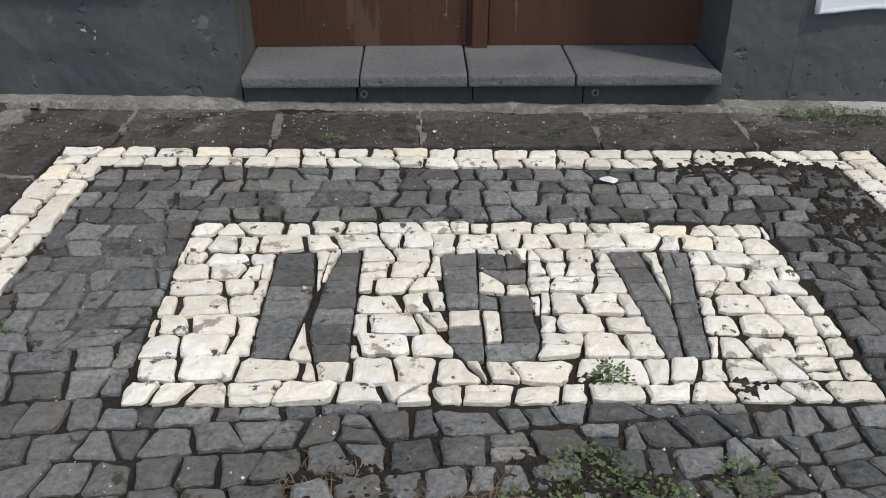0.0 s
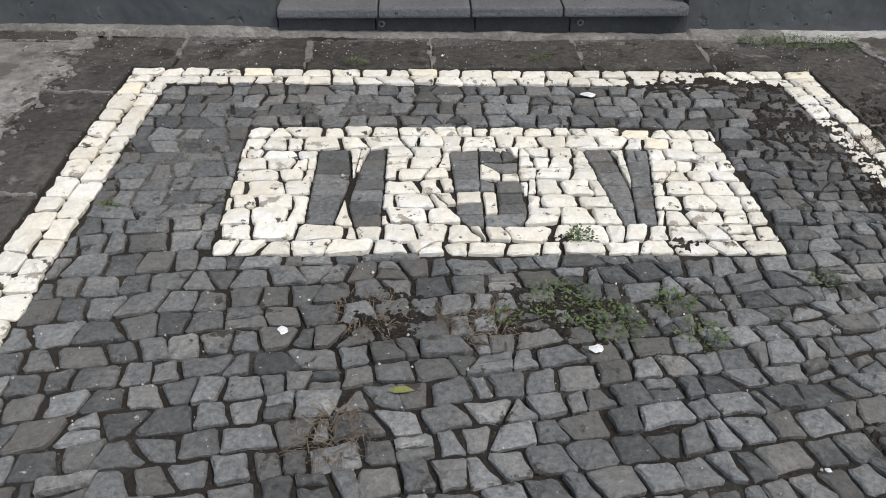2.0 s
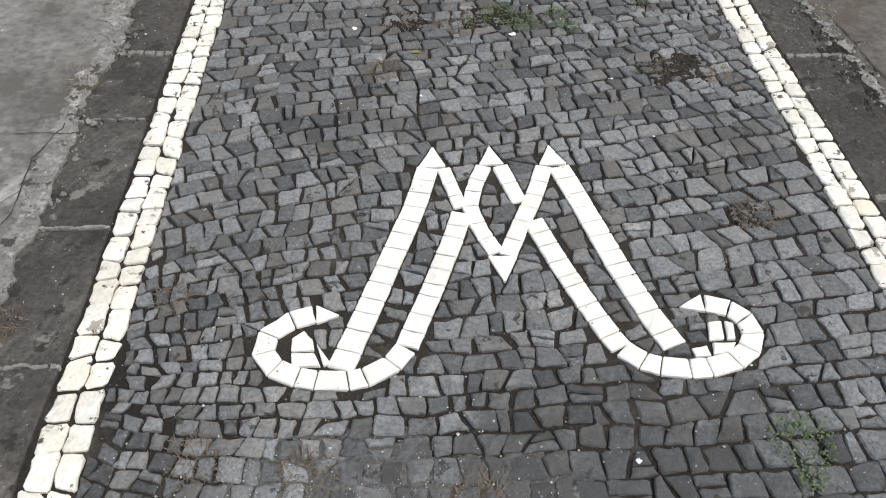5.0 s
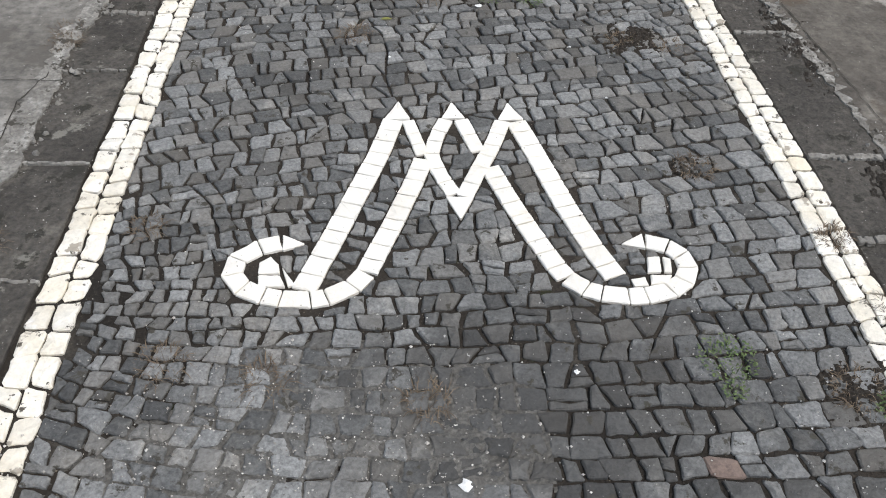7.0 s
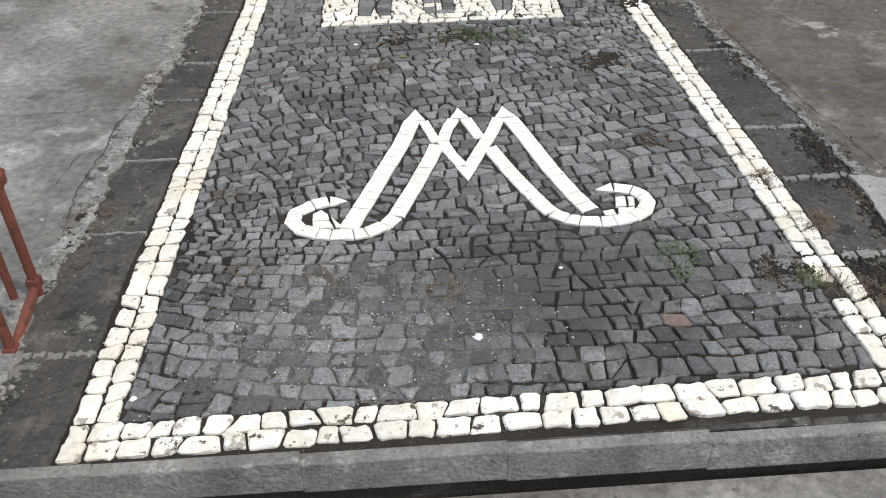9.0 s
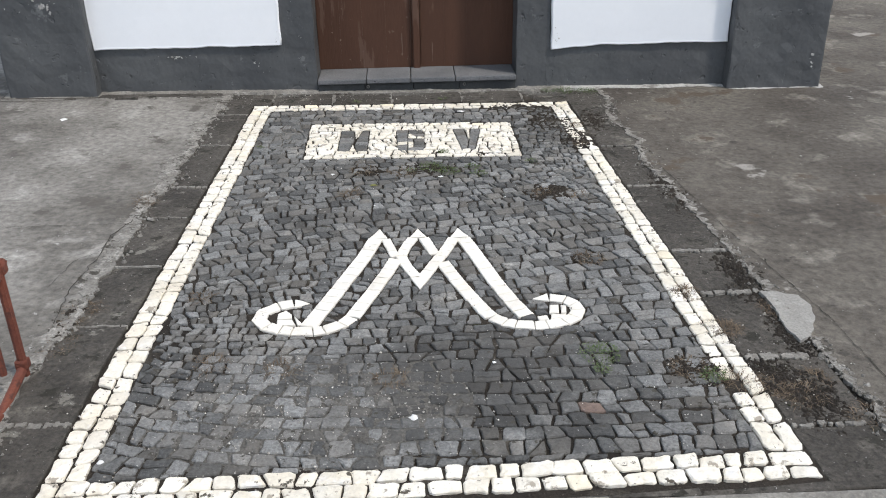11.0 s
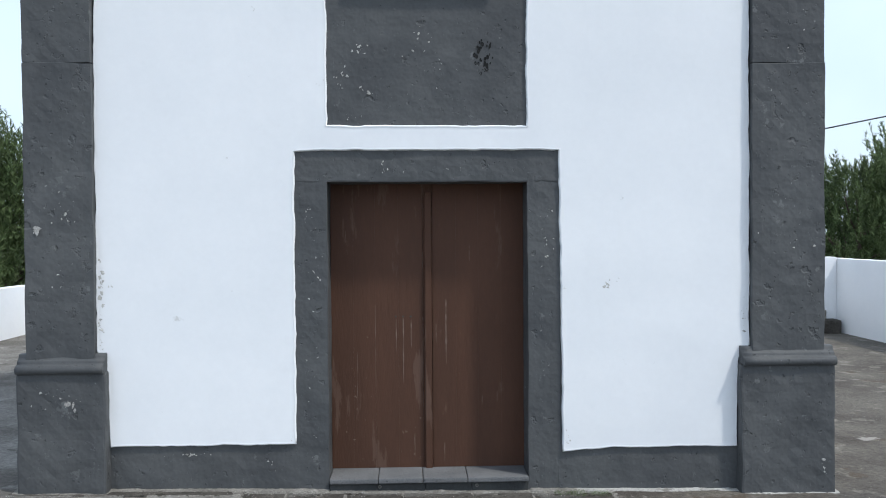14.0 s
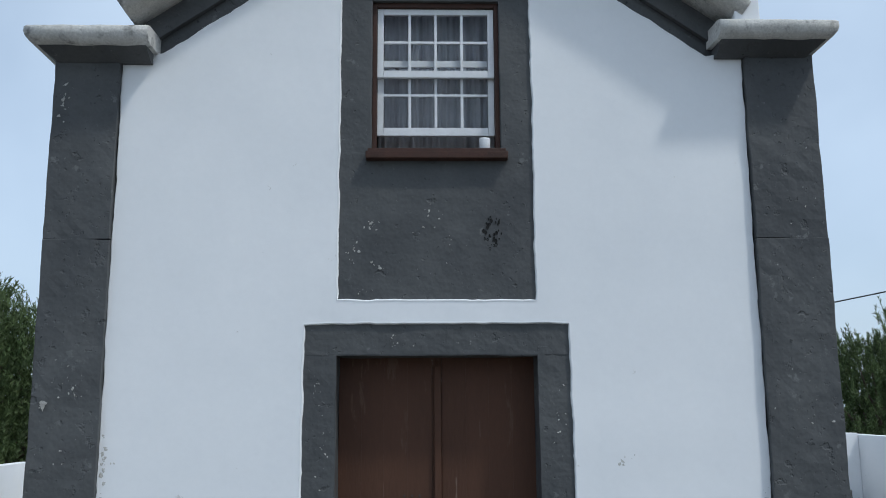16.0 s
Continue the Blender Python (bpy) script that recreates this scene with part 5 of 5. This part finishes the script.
# the two scrolled legs, left and right, from the shoulders down to the curl and its tail
for apex, outer, inner, curl, tail in (
        ((-0.219, -2.366), [(-0.236, -2.476), (-0.279, -2.652), (-0.355, -2.886), (-0.421, -3.092), (-0.476, -3.252)], [(-0.142, -2.684), (-0.166, -2.777), (-0.204, -2.890), (-0.239, -2.996), (-0.276, -3.095), (-0.307, -3.184)],
         [(-0.309, -3.188), (-0.347, -3.240), (-0.413, -3.277), (-0.473, -3.288), (-0.539, -3.280), (-0.606, -3.264), (-0.656, -3.228), (-0.675, -3.183), (-0.666, -3.133), (-0.634, -3.096), (-0.586, -3.075), (-0.550, -3.066)], [(-0.549, -3.032), (-0.480, -3.074), (-0.545, -3.102)]),
        ((0.154, -2.370), [(0.174, -2.482), (0.221, -2.664), (0.277, -2.896), (0.340, -3.110), (0.378, -3.206)], [(0.066, -2.722), (0.118, -2.892), (0.174, -3.050), (0.219, -3.165), (0.241, -3.205)],
         [(0.243, -3.208), (0.292, -3.254), (0.357, -3.275), (0.420, -3.279), (0.495, -3.270), (0.551, -3.240), (0.590, -3.193), (0.592, -3.133), (0.562, -3.088), (0.514, -3.066), (0.490, -3.062)], [(0.488, -3.030), (0.487, -3.094), (0.414, -3.076)])):
    s = 1 if apex[0] > MX else -1
    marks.append([ccw([apex, (apex[0] - s * 0.043, -2.474), (apex[0] + s * 0.049, -2.474)])])
    marks.append(stroke(outer, 0.071, 0.062))
    marks.append(stroke(inner, 0.064, 0.060))
    marks.append(stroke(curl, 0.062, 0.062))
    marks.append([ccw(tail)])
marks.append([ccw([(-0.604, -3.146), (-0.574, -3.120), (-0.546, -3.156), (-0.541, -3.190), (-0.603, -3.190)]), ccw([(-0.602, -3.194), (-0.541, -3.194), (-0.522, -3.240), (-0.598, -3.238)]), ccw([(-0.540, -3.162), (-0.497, -3.232), (-0.517, -3.240)])])
marks.append([ccw([(0.480, -3.128), (0.520, -3.124), (0.512, -3.190), (0.470, -3.190)]), ccw([(0.526, -3.124), (0.549, -3.132), (0.541, -3.190), (0.518, -3.190)]), ccw([(0.476, -3.196), (0.540, -3.198), (0.520, -3.230), (0.470, -3.236)]), ccw([(0.418, -3.214), (0.462, -3.206), (0.466, -3.240), (0.424, -3.243)])])
marks.append(stroke([(-0.188, -2.478), (-0.142, -2.664)], 0.046, 0.07))
marks.append([ccw([(MX - 0.005, -2.368), (MX - 0.045, -2.468), (MX + 0.040, -2.468)])])
marks.append(stroke([(MX - 0.028, -2.472), (MX - 0.062, -2.56), (MX - 0.082, -2.655), (MX - 0.058, -2.765), (MX - 0.018, -2.855)], 0.052, 0.07))
marks.append(stroke([(MX + 0.022, -2.472), (MX + 0.068, -2.645)], 0.052, 0.09))
marks.append(stroke([(MX + 0.162, -2.478), (MX + 0.110, -2.63), (MX + 0.062, -2.74), (MX + 0.012, -2.866)], 0.056, 0.072))
marks.append([ccw([(MX - 0.046, -2.866), (MX + 0.042, -2.868), (MX - 0.004, -2.975)])])
MARKS = [q for run in marks for q in run]


def from_plate(px, py):
    """Letters are laid out on a grid of thousandths over the plate."""
    return (-0.690 + px * 0.001, -0.766 - py * 0.001)


LETTERS = [ccw([from_plate(*q) for q in shape]) for shape in (
    ((200, 136), (278, 136), (293, 284), (282, 369), (263, 501), (200, 501)), ((317, 131), (376, 130), (373, 510), (313, 514), (286, 376), (306, 272)),
    ((541, 145), (618, 135), (610, 342), (549, 346)), ((620, 135), (699, 140), (717, 199), (709, 255), (674, 255), (618, 205)), ((611, 290), (648, 305), (646, 348), (609, 345)),
    ((650, 305), (711, 305), (716, 432), (712, 462), (648, 456)), ((547, 414), (614, 405), (609, 514), (575, 512), (547, 458)), ((611, 464), (712, 464), (699, 506), (632, 514), (611, 514)),
    ((896, 128), (964, 128), (982, 342), (963, 502), (934, 502)), ((1005, 128), (1068, 128), (1011, 502), (965, 502), (984, 342)))]

WEDGES = [ccw([from_plate(*q) for q in shape]) for shape in (
    ((281, 134), (314, 133), (303, 205), (290, 205)), ((290, 208), (303, 208), (302, 268), (296, 282)), ((284, 388), (311, 512), (266, 503)), ((968, 130), (1002, 130), (998, 215), (978, 215)), ((978, 218), (997, 218), (984, 335)),
    ((618, 210), (668, 258), (664, 296), (613, 285)), ((670, 260), (712, 260), (712, 300), (666, 297)), ((550, 352), (612, 351), (612, 400), (549, 408)), ((615, 352), (648, 353), (646, 452), (616, 456)))]

# ---- mosaic: stones ----
letter_panel = thing("letter_panel", "white limestone mosaic panel with dark letters N S V", "mosaic panel", kind="structure")
white = []
for p in rows_of(-0.72, 0.62, -1.396, -0.762, (0.052, 0.078), (0.046, 0.098), 0.0078, 0.006, True):
    pieces = [inside(p, PLATE)]
    for hole in LETTERS + WEDGES:
        pieces = [r for q in pieces if len(q) > 2 for r in minus(q, hole)]
    white += [ccw(tidy(q)) for q in pieces if good(q, 0.00022, 0.0042)]
for p in white:
    lay_stone("white_sett", p, LIME_WARM if random.random() < 0.03 else LIME, letter_panel, 0.0045, random.gauss(0.001, 0.0022), corner=0.12, dome=0.003)
for p in WEDGES:
    lay_stone("white_sett", p, LIME, letter_panel, 0.0022, random.gauss(0.001, 0.001), corner=0.08, dome=0.002)
for shape in LETTERS:
    ys = [q[1] for q in shape]
    for p in rows_of(min(q[0] for q in shape) - 0.3, max(q[0] for q in shape) + 0.3, min(ys), max(ys), (0.055, 0.075), (0.3, 0.4), 0.002, 0.0, True):
        q = inside(p, shape)
        if len(q) > 2 and abs(area(q)) > 0.0003:
            lay_stone("letter_sett", ccw(tidy(q)), BASALT, letter_panel, 0.0018, random.gauss(0, 0.001), corner=0.06)

monogram = thing("monogram", "white stone monogram of a scrolled letter M", "mosaic monogram", kind="structure")
for p in MARKS:
    lay_stone("white_sett", p, LIME_CLEAN, monogram, 0.0019, 0.0005, corner=0.05, edge=0.003, dome=0.0015, tilt=0.006)

border = thing("mosaic_border", "double row of white limestone setts round the mosaic", "mosaic border", kind="structure")


def border_run(a, b, out, widths, skip=None):
    """Two rows of setts from a to b; out points to the outer row."""
    a, b, out = Vector(a), Vector(b), Vector(out)
    d = (b - a).normalized()
    for row in range(2):
        s, total = random.uniform(-0.03, 0.0), (b - a).length
        s = 0.0
        w0, w1 = widths[row], widths[row + 1]
        prev = 0.0
        while s < total - 0.02:
            e = s + random.uniform(0.060, 0.105)
            if total - e < 0.05:
                e = total
            lean = random.gauss(0, 0.006) if e < total else 0.0
            q = [a + d * (s + prev) + out * w0, a + d * (e + lean) + out * w0, a + d * (e - lean) + out * w1, a + d * (s - prev) + out * w1]
            q = [(v.x + random.gauss(0, 0.003), v.y + random.gauss(0, 0.003)) for v in q]
            m = middle(q)
            if not (skip and skip(*m)):
                lay_stone("white_sett", ccw(q), LIME_WARM if random.random() < 0.02 else LIME, border, 0.0044, random.gauss(0.001, 0.0022), corner=0.12, dome=0.003)
            s, prev = e, lean


tl, tr = (panel_left(PANEL_TOP), PANEL_TOP), (panel_right(PANEL_TOP), PANEL_TOP)
bl, br = (panel_left(PANEL_LOW), PANEL_LOW), (panel_right(PANEL_LOW_EAST), PANEL_LOW_EAST)
border_run(tl, tr, (0, -1), (0.0, 0.055, 0.110))
border_run((bl[0], bl[1]), (br[0], br[1]), (0, 1), (0.0, 0.064, 0.128))
border_run((tl[0] + 0.002, tl[1] - 0.112), (bl[0], bl[1] + 0.130), (1, 0), (0.0, 0.065, 0.128))
border_run((tr[0] - 0.002, tr[1] - 0.112), (br[0], br[1] + 0.130), (-1, 0), (0.0, 0.065, 0.128), lambda x, y: -3.72 < y < -3.55 and random.random() < 0.3)

# the courses swing round these points beyond the edges without shearing the stones
TURNS = ((complex(-2.25, -2.35), 0.36j), (complex(2.15, -2.85), 0.30j), (complex(-2.10, -4.15), -0.26j), (complex(2.10, -1.55), -0.17 + 0.10j))
field = thing("sett_field", "dark grey basalt setts laid in uneven wavy courses", "sett paving", kind="structure")
dark = []
for p in rows_of(-1.75, 1.75, -4.95, 0.35, (0.054, 0.084), (0.046, 0.084), 0.0105, 0.003, turns=TURNS):
    p = inside(p, FIELD) if abs(area(p)) < 0.014 else []
    if len(p) < 3:
        continue
    mid = middle(p)
    pieces = minus(p, PLATE) if mid[1] > -1.55 else [p]
    if mid[1] < -2.25:
        for hole in MARKS:
            h = middle(hole)
            if abs(h[0] - mid[0]) + abs(h[1] - mid[1]) < 0.26:
                pieces = [r for q in pieces for r in minus(q, hole)]
    dark += [ccw(tidy(q)) for q in pieces if good(q, 0.0007)]
near = sorted(dark, key=lambda p: abs(middle(p)[1] + 1.95))[:290]
chosen = set(id(p) for p in near)
for p in near:
    lay_stone("dark_sett", p, BASALT, field, 0.0045, random.gauss(0, 0.0026), corner=0.095, dome=0.003, tilt=0.022)
odd = min((p for p in dark if id(p) not in chosen), key=lambda p: math.dist(middle(p), (0.505, -3.824)))
chosen.add(id(odd))
tagged(lay_stone("reddish_sett", odd, REDDISH, field, 0.0034), "reddish brown sett among the grey ones")
lay_joined("far_setts", [p for p in dark if id(p) not in chosen], BASALT, field, 0.0045, corner=0.095, dome=0.003, tilt=0.022)
